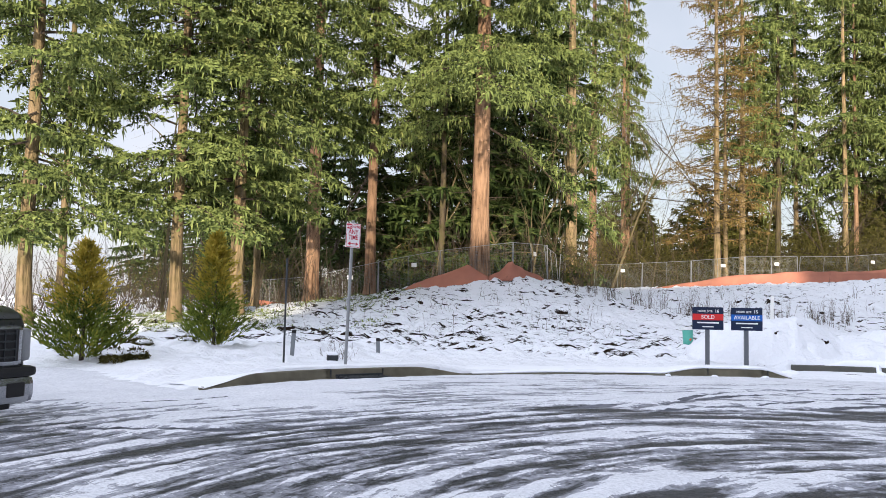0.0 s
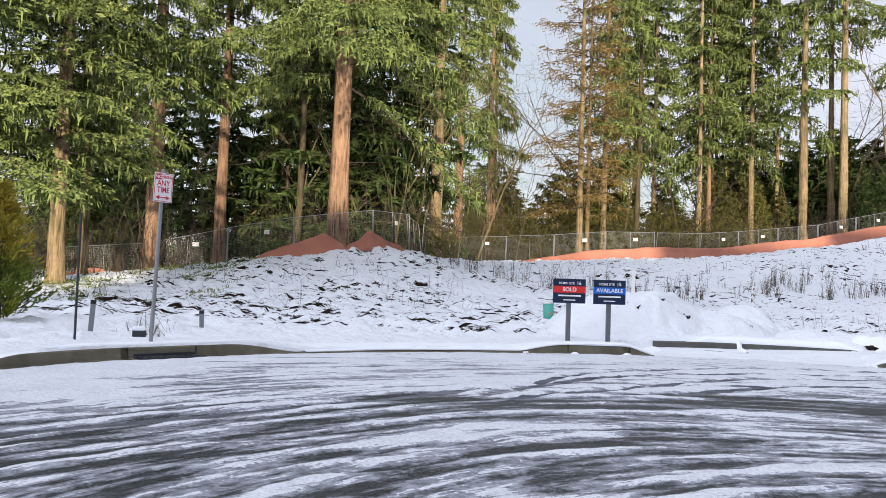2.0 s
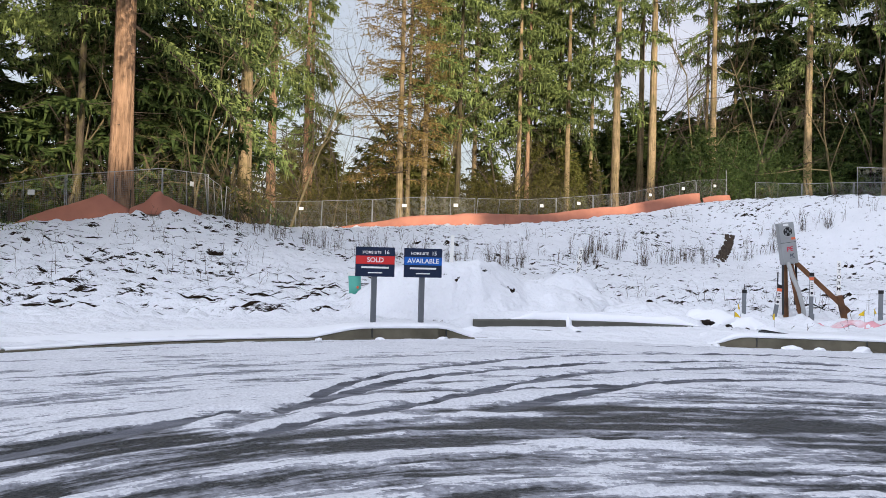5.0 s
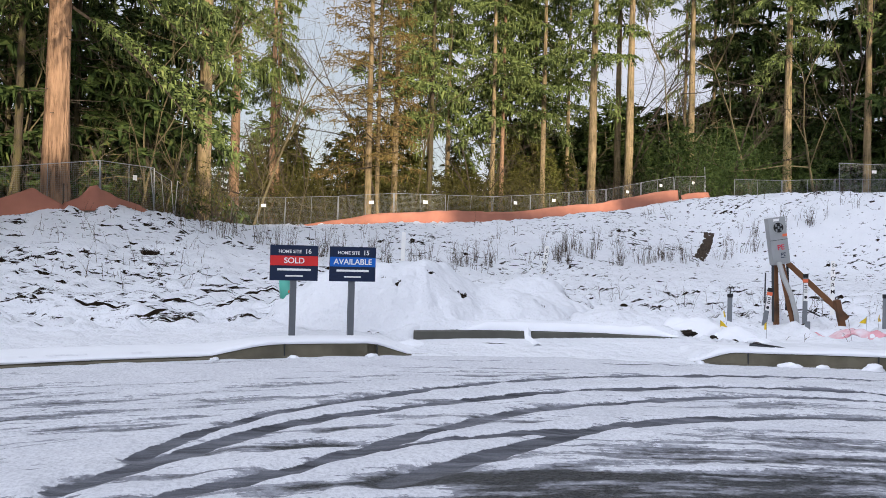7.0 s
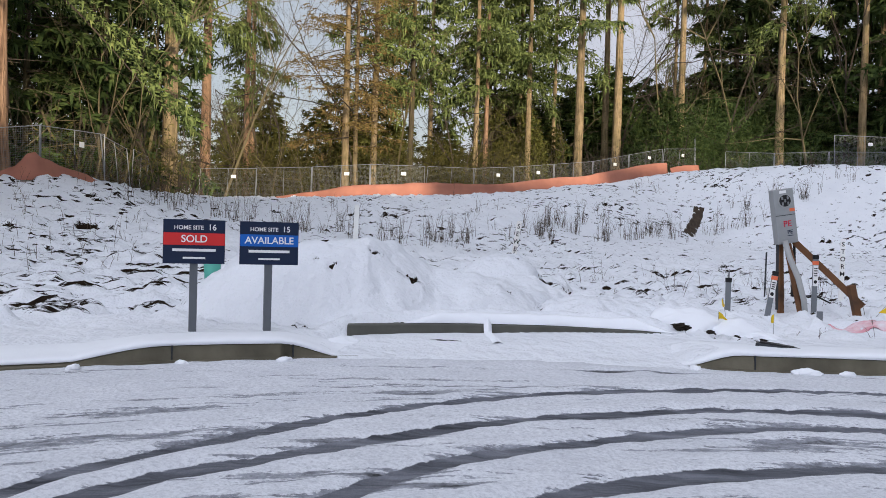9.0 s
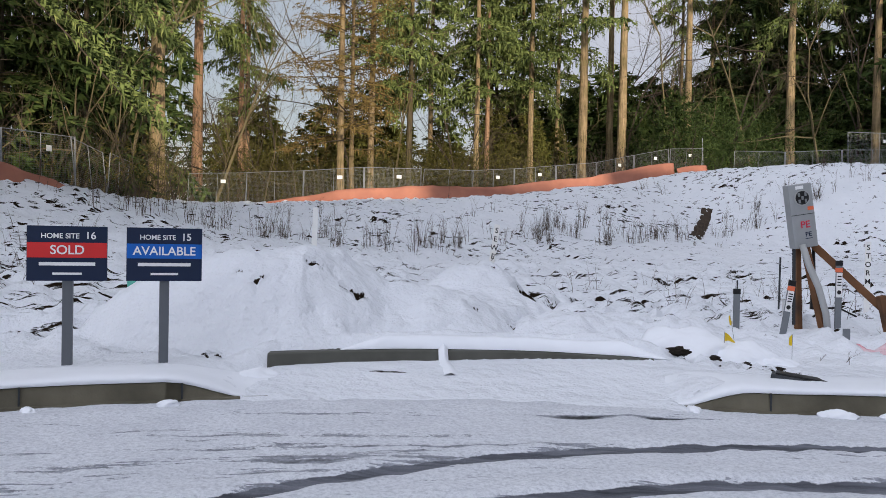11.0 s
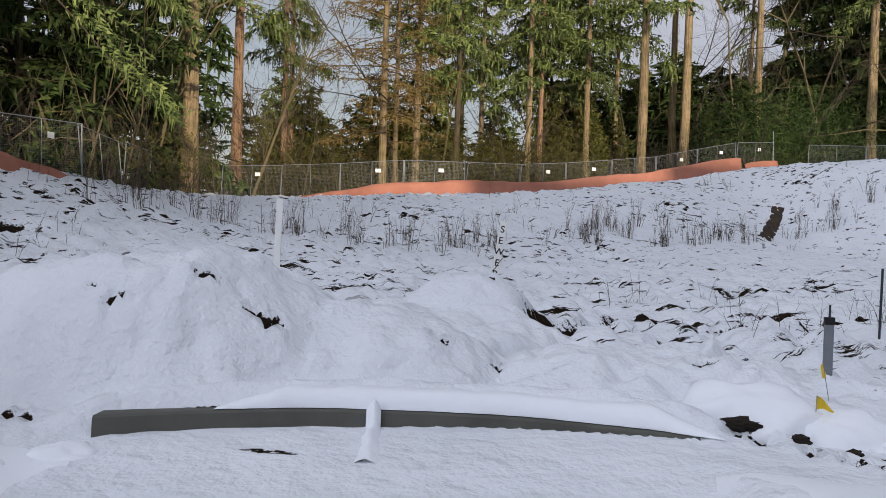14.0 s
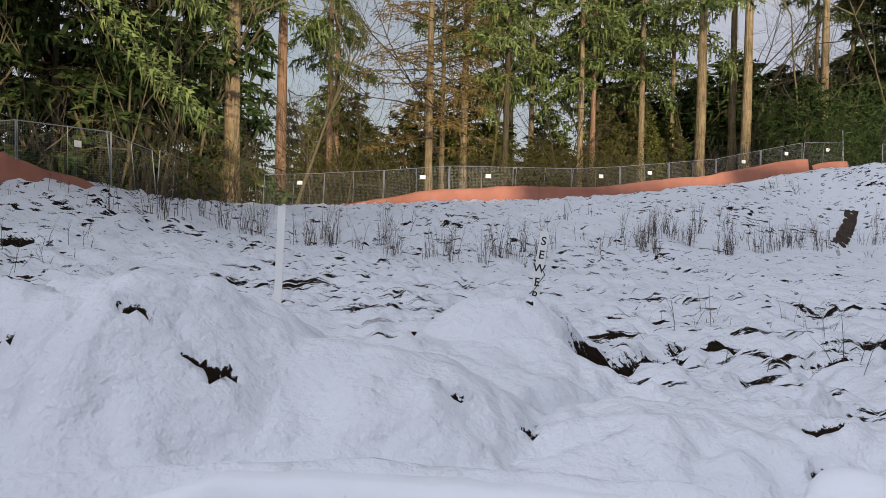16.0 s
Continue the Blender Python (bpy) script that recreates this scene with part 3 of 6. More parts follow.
def build_road():
    xs = axis((-40, -8, 0.5), (-8, -3, 0.12), (-3, 12.2, 0.062), (12.2, 15.4, 0.12))
    ys = axis((-60, 0, 1.2), (0, 4, 0.12), (4, 18.6, 0.062))
    x, y, quads = sheet(xs, ys)
    s = kerb_dist(x, y)
    quads = quads[s[quads].min(1) < 0.55]
    used = np.zeros(len(x), bool)
    used[quads.ravel()] = True
    index = np.cumsum(used) - 1
    x, y, s, quads = x[used], y[used], s[used], index[quads]
    wob = (fbm(x * 0.3, y * 0.3, 2, 91) - 0.5)
    # slush churned into long streaks where cars have swept round
    r2 = np.hypot(x - 5.6, y - 4.0) + 0.5 * wob
    a2 = np.arctan2(x - 5.6, y - 4.0)
    arc2 = fbm(r2 * 1.7, a2 * 1.6, 2, 111)
    fine = fbm(r2 * 5.5 + 0.8 * wob, a2 * 5.0, 5, 131)
    r3 = np.hypot(x + 2, y - 26)
    cross = fbm(r3 * 4.5, np.arctan2(y - 26, x + 2) * 14, 3, 141)
    churned = sstep(0.3, -0.6, y - 11.6 - 0.25 * np.clip(x - 3, -6, 3) + 1.2 * wob) * sstep(13, 8, np.hypot((x - 4.5) * 0.8, y - 6.5))
    w = 0.385 + 0.235 * churned + (arc2 - 0.5) * (0.2 + 0.4 * churned) + (fine - 0.5) * (0.6 + 0.6 * churned) + (cross - 0.5) * 0.3
    # tyre tracks pressed through the snow, with ridges thrown up beside them
    wander = 0.10 * (fbm(x * 0.9, y * 0.9, 2, 161) - 0.5)
    track = np.zeros(x.shape)
    for line, width, strength in TRACKS:
        near, along = path_dist(x + wander, y + wander, line)
        broken = sstep(0.22, 0.5, fbm(along * 0.8, along * 0 + strength * 9, 3, 171) + 0.12) * (0.7 + 0.6 * fbm(along * 6, near * 9, 3, 172))
        press = broken * sstep(width * 1.15, width * 0.5, near)
        track = np.maximum(track, press * (0.6 + 0.8 * strength))
        w = w + 0.2 * strength * press
        w = w - 0.2 * np.exp(-0.5 * ((near - 2.2 * width) / (0.6 * width)) ** 2)
    quiet = sstep(-2.3, -1.0, s)
    w = w * (1 - quiet) + quiet * (0.20 + 0.35 * (fine - 0.5))
    left = sstep(0.5, -3.5, x) * sstep(6, 10, y)
    w = w - 0.2 * left
    for px, py, pw in ((9.25, 16.55, 0.16), (9.88, 16.38, 0.14), (4.9, 12.9, 0.2), (3.0, 12.0, 0.22)):
        w = w + 0.6 * bump(x, y, px, py, pw, 0.06, -8)
    depth = np.clip(0.62 - w, -0.05, 0.5)
    sink = 0.035 * sstep(-0.5, -0.1, s)
    z = 0.012 - sink + 0.065 * depth - 0.02 * track + 0.025 * (fbm(x * 5, y * 5, 3, 121) - 0.5) * sstep(0.75, 0.4, w)
    ob = fast_mesh("road", np.stack([x, y, z], 1), quads, M_ROAD, attrs={"wet": np.clip(w, 0, 1), "track": np.clip(track, 0, 1), "across": r2 * 6.0, "round": a2 * 5.0})
    return tagged(ob, "asphalt turning circle under rutted snow and slush", "road", kind="structure")


def kerb_frames():
    t = np.gradient(KERB, axis=0)
    t /= np.hypot(t[:, 0], t[:, 1])[:, None]
    return np.stack([-t[:, 1], t[:, 0]], 1)


KNORM = kerb_frames()


def sweep(name, ks, profile, material, parent, smooth=False):
    """Sweeps a profile, offsets and heights by station, along the kerb line."""
    rows = [profile(k) for k in ks]
    n = len(rows[0])
    verts = [(KERB[k][0] + KNORM[k][0] * o, KERB[k][1] + KNORM[k][1] * o, z) for k, row in zip(ks, rows) for o, z in row]
    faces = [(i * n + j, i * n + j + 1, (i + 1) * n + j + 1, (i + 1) * n + j) for i in range(len(ks) - 1) for j in range(n - 1)]
    faces.append(tuple(range(n)))
    faces.append(tuple(reversed(range((len(ks) - 1) * n, len(ks) * n))))
    return mesh_object(name, verts, faces, material, parent, smooth)


def build_kerbs():
    def stations(x0, x1, y0=11.0):
        return [k for k in range(len(KERB)) if x0 <= KERB[k][0] <= x1 and KERB[k][1] >= y0]

    def stone(k):
        h = max(0.02, float(kerb_height(KERB[k][0])))
        return [(0.17, -0.12), (-0.035, -0.12), (-0.035, 0.018), (-0.004, 0.024), (0.022, h - 0.014), (0.036, h), (0.17, h)]

    for label, runs in (("concrete kerb with a rounded end beside a lowered drive", [(-3.3, -2.0), (-2.0, -1.25), (-1.25, 0.3)]),
                        ("low flush concrete kerb across a drive", [(0.3, 2.2), (2.2, 3.8)]),
                        ("short concrete kerb between two drives, snow on top", [(3.8, 5.04), (5.04, 6.12), (6.12, 6.86)]),
                        ("concrete kerb curving round the turning circle", [(10.2, 10.9), (10.9, 12.4), (12.4, 14.3)])):
        base = tagged(new("kerb"), label, "kerb", kind="structure")
        for a, b in runs:
            ks = stations(a, b)
            if len(ks) < 2:
                continue
            ks = list(range(ks[0], ks[-1] + 2))
            sweep("kerb_stone", ks, stone, M_KERB, base)
            # dark joint between two stones
            k = ks[-1]
            ang = math.degrees(math.atan2(-KNORM[k][0], KNORM[k][1]))
            h = float(kerb_height(KERB[k][0]))
            if h > 0.1:
                bm = box(0.014, 0.17, h + 0.002, (0, 0.084, h / 2 - 0.001))
                j = part("joint", bm, M_DARKSTEEL, base)
                j.matrix_world = pose(KERB[k][0], KERB[k][1], 0, 0, 0, ang) @ Matrix.Translation((0, -0.006, 0))
        lo, hi = runs[0][0], runs[-1][1]
        ks = stations(lo, hi)
        ks = list(range(ks[0], min(ks[-1] + 2, len(KERB))))
        bare_top = lo < -3
        off = [0.012, 0.008, 0.03, 0.08, 0.16, 0.3, 0.5, 0.75, 0.95]
        pts = np.array([[KERB[k] + KNORM[k] * o for o in off] for k in ks])
        gz, _, _ = lot_surface(pts[..., 0].ravel(), pts[..., 1].ravel())
        gz = gz.reshape(len(ks), len(off))
        verts, faces = [], []
        for i, k in enumerate(ks):
            h = float(kerb_height(KERB[k][0]))
            thick = (0.03 if bare_top else 1.0) * (0.028 + 0.034 * float(vnoise(KLEN[k] * 2.3, 0.5, 7)) + 0.02 * float(vnoise(KLEN[k] * 9, 0.5, 8))) * min(1, 0.25 + h / 0.1)
            lean = 0.02 * float(vnoise(KLEN[k] * 5, 3.5, 9)) * min(1, h / 0.1)
            tops = [h - 0.004, h + 0.35 * thick, h + 0.8 * thick, h + thick, h + thick, 0, 0, 0, 0]
            for j, o in enumerate(off):
                p = KERB[k] + KNORM[k] * (o + (0.12 * sstep(-3.3, -2.2, KERB[k][0]) if bare_top and j < 4 else 0) - (lean if j in (1, 2) else 0))
                mixed = tops[j] if j < 5 else (h + thick) * (1 - sstep(0.1, 0.75, o)) + (gz[i][j] + 0.012) * sstep(0.1, 0.75, o)
                verts.append((p[0], p[1], mixed - (0.06 if j == len(off) - 1 else 0)))
        n = len(off)
        faces = [(i * n + j, (i + 1) * n + j, (i + 1) * n + j + 1, i * n + j + 1) for i in range(len(ks) - 1) for j in range(n - 1)]
        cap = mesh_object("snow_cap", verts, [f[::-1] for f in faces], M_CAP, None, True)
        tagged(cap, "soft band of snow lying on a kerb", "snow", kind="stuff")


build_ground()
build_road()
build_kerbs()


def height_at(x, y):
    return float(lot_surface(np.array([x]), np.array([y]))[0][0])


# ---- lot signs ----
def lot_sign(x, y, turn, tint, number, word, label):
    base = empty("lot_sign", pose(x, y, height_at(x, y) - 0.04, 0, 0, turn), label, "sign", "lot signs")
    top = 1.29
    part("post", box(0.085, 0.085, 1.05, (0, 0.045, 0.525), 0.006), M_GREYPOST, base)
    panel = part("panel", box(0.66, 0.02, 0.49, (0, -0.008, top - 0.245), 0.004), M_NAVY, base, "navy blue panel")
    part("band", box(0.652, 0.004, 0.135, (0, -0.021, top - 0.215)), tint, panel, "coloured band")
    lettering("heading", "HOME SITE", 0.064, M_WHITE, panel, (-0.06, -0.02, top - 0.09))
    lettering("number", number, 0.092, M_WHITE, panel, (0.19, -0.02, top - 0.085))
    lettering("word", word, 0.112, M_WHITE, panel, (0, -0.0245, top - 0.216))
    part("address_bar", box(0.46, 0.003, 0.03, (0, -0.0195, top - 0.338)), M_WHITE, panel, "white address bar")
    part("maker_bar", box(0.24, 0.003, 0.02, (0, -0.0195, top - 0.425)), M_WHITE, panel, "white maker's mark")
    return base


lot_sign(5.23, 18.70, 2, M_RED, "16", "SOLD", "navy lot sign with a red sold band on a grey post")
lot_sign(6.05, 18.73, 2, M_BLUE, "15", "AVAILABLE", "navy lot sign with a blue available band on a grey post")


def parking_sign(x, y):
    base = empty("parking_sign", pose(x, y, height_at(x, y) - 0.05, 0, 1.5, 42), "white and red parking sign on a tall galvanised post", "sign")
    part("post", tube([(0, 0, 0), (0, 0, 2.75)], 0.03, 10), M_GALV, base)
    plate = part("plate", box(0.305, 0.006, 0.457, (0, -0.036, 2.46), 0.0), M_WHITE, base, "white aluminium plate")
    for dx, dz, w, h in ((0, 0.215, 0.29, 0.008), (0, -0.215, 0.29, 0.008), (-0.141, 0, 0.008, 0.43), (0.141, 0, 0.008, 0.43)):
        part("border", box(w, 0.003, h, (dx, -0.0405, 2.46 + dz)), M_SIGNRED, plate)
    part("red_square", box(0.10, 0.003, 0.085, (-0.085, -0.0405, 2.625)), M_SIGNRED, plate)
    lettering("word", "NO", 0.07, M_WHITE, plate, (-0.085, -0.0425, 2.625))
    lettering("word", "PARKING", 0.066, M_SIGNRED, plate, (0.05, -0.04, 2.625), squeeze=0.58)
    lettering("word", "ANY", 0.125, M_SIGNRED, plate, (0, -0.04, 2.525), squeeze=0.8)
    lettering("word", "TIME", 0.125, M_SIGNRED, plate, (0, -0.04, 2.42), squeeze=0.75)
    part("arrow", join(box(0.13, 0.003, 0.016, (0, -0.0405, 2.305)), *[tube([(k * 0.06, -0.0405, 2.305), (k * 0.115, -0.0405, 2.305)], [0.034, 0.001], 4) for k in (-1, 1)]), M_SIGNRED, plate)
    return base


parking_sign(-1.93, 15.2)


# ---- trees ----
def rotate_about_z(v, a):
    c, s = np.cos(a), np.sin(a)
    return np.stack([v[:, 0] * c - v[:, 1] * s, v[:, 0] * s + v[:, 1] * c, v[:, 2]], 1)


def kites(root, way, side, length, width):
    """Narrow leaf shapes: from root along way, spread along side; two triangles each."""
    mid = root + way * (length * 0.42)[:, None]
    tip = root + way * length[:, None]
    off = side * (width * 0.5)[:, None]
    verts = np.stack([root, mid + off, tip, mid - off], 1).reshape(-1, 3)
    n = len(root)
    quads = np.arange(n * 4).reshape(n, 4)
    return verts, quads


def sprays(root, way, side, length, width):
    """Flat pointed sprays, one triangle each."""
    off = side * (width * 0.5)[:, None]
    verts = np.stack([root - off, root + off, root + way * length[:, None]], 1).reshape(-1, 3)
    return verts, np.arange(len(verts)).reshape(-1, 3)


def unit(v):
    return v / np.maximum(np.linalg.norm(v, axis=1), 1e-9)[:, None]


def crown_arrays(rng, low, high, reach, boughs, spacing, spray, droop, hang, steps=8, tier=0.9, even=0.6, wide=0.34, fine_to=99.0, gap=0.12):
    """Boughs of a conifer in loose tiers: wood, flat pads of sprays along side twigs, and hanging tassels."""
    wood_v, wood_f, leaf_v = [], [], []
    nv = 0
    for b in range(boughs):
        u = ((b + rng.random()) / boughs) ** 0.95
        z0 = low + (high - low) * u
        z0 = (np.round(z0 / tier) + 0.28 * rng.normal()) * tier
        coarse = z0 > fine_to
        a = b * 2.39996 + 0.5 * rng.normal()
        lobe = float(vnoise(a * 1.3 + 9, z0 * 0.35, 3))
        L = reach * (1 - u) ** 0.65 * (even + (1 - even) * 2.0 * lobe) * (0.65 + 0.5 * rng.random()) + 0.5
        rise = 0.02 + 0.4 * u + 0.16 * rng.normal()
        K = 6
        q = np.linspace(0, 1, K)
        out = L * q * (1 - 0.14 * q)
        zz = z0 + L * (rise * q - droop * q ** 1.7 + 0.14 * q ** 4)
        sway = 0.09 * L * np.sin(q * 3 + rng.random() * 6)
        spine = rotate_about_z(np.stack([out, sway, zz], 1), np.full(K, a))
        rad = (0.010 + 0.007 * L) * (1 - 0.9 * q)
        for j in range(3):
            th = j * 2.0944
            wood_v.append(spine + np.stack([-math.sin(a) * np.cos(th) * rad, math.cos(a) * np.cos(th) * rad, np.sin(th) * rad], 1))
        i = np.arange(K - 1)
        for j in range(3):
            j2 = (j + 1) % 3
            wood_f.append(np.stack([nv + j * K + i, nv + j * K + i + 1, nv + j2 * K + i + 1, nv + j2 * K + i], 1))
        nv += 3 * K
        # side twigs to left and right of the bough, missing in places
        size = spray * (1.7 if coarse else 1.0)
        T = max(5, int(2 * L * 0.85 / (spacing * (1.8 if coarse else 1.0))))
        tq = gap + (1 - gap) * (np.arange(T) + rng.random(T)) / T
        tq = tq[rng.random(T) < 0.55 + 0.45 * vnoise(tq * 5 + b, tq * 0, 17)]
        T = len(tq)
        p = np.stack([np.interp(tq, q, spine[:, c]) for c in range(3)], 1)
        sgn = np.where(np.arange(T) % 2 == 0, -1.0, 1.0)
        ta = a + sgn * (0.65 + 0.4 * rng.random(T)) * (1.05 - 0.5 * tq)
        tl = L * (0.5 * np.minimum(1, 2.4 * tq) * (1 - tq) ** 0.7 + 0.10) * (0.6 + 0.6 * rng.random(T)) + 0.12
        S = max(3, steps // 2) if coarse else steps
        sq = np.clip((np.arange(S)[None, :] + rng.random((T, S))) / S, 0.03, 1)
        fall = (0.25 + 0.5 * rng.random((T, 1))) * (0.2 + 0.7 * hang)
        pos = p[:, None, :] + np.stack([np.cos(ta)[:, None] * tl[:, None] * sq, np.sin(ta)[:, None] * tl[:, None] * sq, -fall * tl[:, None] * sq ** 1.6], -1)
        ahead = np.stack([np.cos(ta)[:, None] + 0 * sq, np.sin(ta)[:, None] + 0 * sq, -fall * 1.5 * sq ** 0.6], -1)
        across = np.stack([-np.sin(ta)[:, None] + 0 * sq, np.cos(ta)[:, None] + 0 * sq, 0 * sq], -1)
        n = T * S
        flat = pos.reshape(-1, 3)
        for g in (-1, 1):
            way = unit(ahead.reshape(-1, 3) * 0.8 + g * across.reshape(-1, 3) * (0.5 + 0.4 * rng.random((n, 1))) + 0.22 * rng.normal(size=(n, 3)))
            side = unit(np.cross(way, np.array([0, 0, 1.0]) + 1.1 * rng.normal(size=(n, 3))))
            long = size * (0.6 + 0.8 * rng.random(n))
            leaf_v.append(sprays(flat, way, side, long, long * wide)[0])
        # tassels below the twigs
        H = int(n * hang * 0.6)
        if H:
            k = rng.integers(0, n, H)
            way = unit(np.array([0, 0, -1.0]) + 0.28 * rng.normal(size=(H, 3)))
            side = unit(np.cross(way, rng.normal(size=(H, 3))))
            long = size * (1.0 + 1.3 * rng.random(H))
            leaf_v.append(sprays(flat[k] + np.array([0, 0, -0.08]) * rng.random((H, 1)), way, side, long, long * wide * 0.6)[0])
    lv = np.concatenate(leaf_v)
    return np.concatenate(wood_v), np.concatenate(wood_f), lv, np.arange(len(lv)).reshape(-1, 3)


def crown_kind(name, seed, material, **k):
    """Builds the meshes of one crown; they are shared by the trees that wear it."""
    rng = np.random.default_rng(seed)
    wv, wf, lv, lf = crown_arrays(rng, **k)
    made = []
    for part_name, v, f, m in (("bough_wood", wv, wf, M_TWIG), ("needles", lv, lf, material)):
        ob = fast_mesh(part_name, v, f, m, smooth=False)
        made.append(ob.data)
        bpy.data.objects.remove(ob)
    return made


CROWNS = {
    "full": crown_kind("full", 1, M_FIR, low=2.0, high=27, reach=4.6, boughs=165, spacing=0.14, spray=0.17, droop=0.30, hang=0.22, steps=10, tier=0.85, wide=0.5, fine_to=16.5),
    "full2": crown_kind("full2", 2, M_FIR, low=2.6, high=27, reach=4.4, boughs=155, spacing=0.14, spray=0.17, droop=0.38, hang=0.4, steps=10, tier=0.9, wide=0.48, fine_to=16.5),
    "big": crown_kind("big", 8, M_FIR, low=4.6, high=29, reach=6.6, boughs=125, spacing=0.15, spray=0.18, droop=0.40, hang=0.6, steps=12, tier=1.1, wide=0.46, fine_to=16.0),
    "mid": crown_kind("mid", 9, M_FIR, low=4.0, high=28, reach=4.2, boughs=110, spacing=0.24, spray=0.27, droop=0.40, hang=0.45, steps=7, wide=0.44, tier=1.1, even=0.45),
    "high": crown_kind("high", 3, M_FIR, low=8.0, high=28, reach=3.8, boughs=80, spacing=0.26, spray=0.27, droop=0.42, hang=0.45, steps=7, wide=0.44, tier=1.1, even=0.4),
    "sparse": crown_kind("sparse", 4, M_FIR, low=3.5, high=27, reach=3.6, boughs=84, spacing=0.26, spray=0.26, droop=0.45, hang=0.5, steps=7, wide=0.44, tier=1.2, even=0.35),
    "brown": crown_kind("brown", 5, M_BROWN, low=3.0, high=25, reach=3.9, boughs=120, spacing=0.30, spray=0.20, droop=0.25, hang=0.3, steps=6, tier=0.8, wide=0.26),
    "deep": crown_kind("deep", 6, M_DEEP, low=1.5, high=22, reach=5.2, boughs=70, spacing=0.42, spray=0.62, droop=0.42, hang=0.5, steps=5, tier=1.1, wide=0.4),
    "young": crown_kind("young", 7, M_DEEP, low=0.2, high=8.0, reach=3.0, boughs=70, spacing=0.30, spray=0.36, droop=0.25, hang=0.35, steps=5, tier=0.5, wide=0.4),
    "olive": crown_kind("olive", 11, M_OLIVEFIR, low=0.2, high=8.0, reach=2.6, boughs=80, spacing=0.26, spray=0.30, droop=0.2, hang=0.35, steps=5, tier=0.45, wide=0.36),
}


def trunk_mesh(name, height, radius, seed, material, parent):
    rng = np.random.default_rng(seed)
    zs = [-0.5, 0, 0.25, 0.7, 1.6, 3, 5] + [5 + (height - 5) * k for k in (0.15, 0.32, 0.55, 0.78, 1.0)]
    sides = 14
    verts, faces = [], []
    ox = oy = 0.0
    for i, z in enumerate(zs):
        r = radius * (1 - 0.93 * (max(z, 0) / height) ** 0.9) * (1 + 0.35 * math.exp(-max(z, 0) / 0.45))
        ox += rng.normal() * 0.02 * (i > 2)
        oy += rng.normal() * 0.02 * (i > 2)
        for j in range(sides):
            a = 2 * math.pi * j / sides
            rr = r * (1 + 0.05 * rng.normal() + 0.08 * math.exp(-max(z, 0)) * math.cos(3 * a + seed))
            verts.append((ox + rr * math.cos(a), oy + rr * math.sin(a), z))
    for i in range(len(zs) - 1):
        for j in range(sides):
            faces.append((i * sides + j, i * sides + (j + 1) % sides, (i + 1) * sides + (j + 1) % sides, (i + 1) * sides + j))
    faces.append(tuple(range((len(zs) - 1) * sides, len(zs) * sides)))
    return mesh_object(name, verts, faces, material, parent, True)


def stubs(parent, radius, low, high, count, seed):
    """Short dead snags on the bare stem."""
    rng = np.random.default_rng(seed)
    verts, faces = [], []
    for k in range(count):
        z, a = low + (high - low) * rng.random(), rng.random() * 6.283
        L = 0.3 + 1.3 * rng.random() ** 2
        d = Vector((math.cos(a), math.sin(a), -0.25 + 0.3 * rng.random()))
        p0, p1 = Vector((0, 0, z)) + d * radius * 0.7, Vector((0, 0, z)) + d * (radius + L)
        b = len(verts)
        w = 0.022
        for q, ww in ((p0, w), (p1, w * 0.3)):
            verts += [q + Vector((-d.y * ww, d.x * ww, 0)), q + Vector((d.y * ww, -d.x * ww, 0)), q + Vector((0, 0, ww * 1.4))]
        faces += [(b + i, b + (i + 1) % 3, b + 3 + (i + 1) % 3, b + 3 + i) for i in range(3)]
    return tagged(mesh_object("snag", verts, faces, M_TWIG, parent), kind="stuff")


def conifer(x, y, dia, height, kind, bark, label, seed, lift=0.0, wide=1.0, lean=0.0, tall=1.0):
    z = height_at(x, y)
    spin = (seed * 137.5) % 360
    tree = empty("conifer_tree", pose(x, y, z, 0, lean, 0), label, "tree", "forest conifers")
    height = height * max(1.0, tall)
    trunk_mesh("trunk", height, dia / 2, seed, bark, tree)
    stubs(tree, dia / 2, 2.5, 11, 16, seed + 50)
    for key, data in zip(("bough_wood", "needles"), CROWNS[kind]):
        ob = new(key, data)
        ob.parent = tree
        ob.matrix_basis = pose(0, 0, lift, 0, 0, spin) @ Matrix.Diagonal((wide, wide, tall, 1))
        if key == "bough_wood":
            ob["kind"] = "stuff"
    return tree


TALL = "tall fir with reddish furrowed bark and drooping green boughs"
BARE = "tall slender conifer, bare stem with a high green crown"
DYING = "dying conifer with thin yellowish brown boughs"
# x, y, stem diameter, height, raise of the crown, spread
ROW_LEFT = [(-15.0, 24.6, 0.5, 27, 0.6, 0.75), (-12.0, 29.0, 0.46, 27, 1.3, 0.85), (-10.5, 31.2, 0.56, 28, 1.2, 0.9), (-11.2, 35.1, 0.35, 26, 1.6, 0.7), (-9.9, 39.3, 0.78, 30, 5.6, 0.8), (-7.9, 43.6, 0.62, 29, 5.2, 0.8), (-1.6, 40.1, 1.0, 31, 3.2, 0.9)]
for i, (x, y, d, h, lift, wide) in enumerate(ROW_LEFT):
    conifer(x, y, d, h, ("full", "full", "full2", "full2", "full2", "full2", "big")[i], M_BARK if i > 3 else M_BARK2, TALL, 10 + i, lift, wide, 0, 1.2)
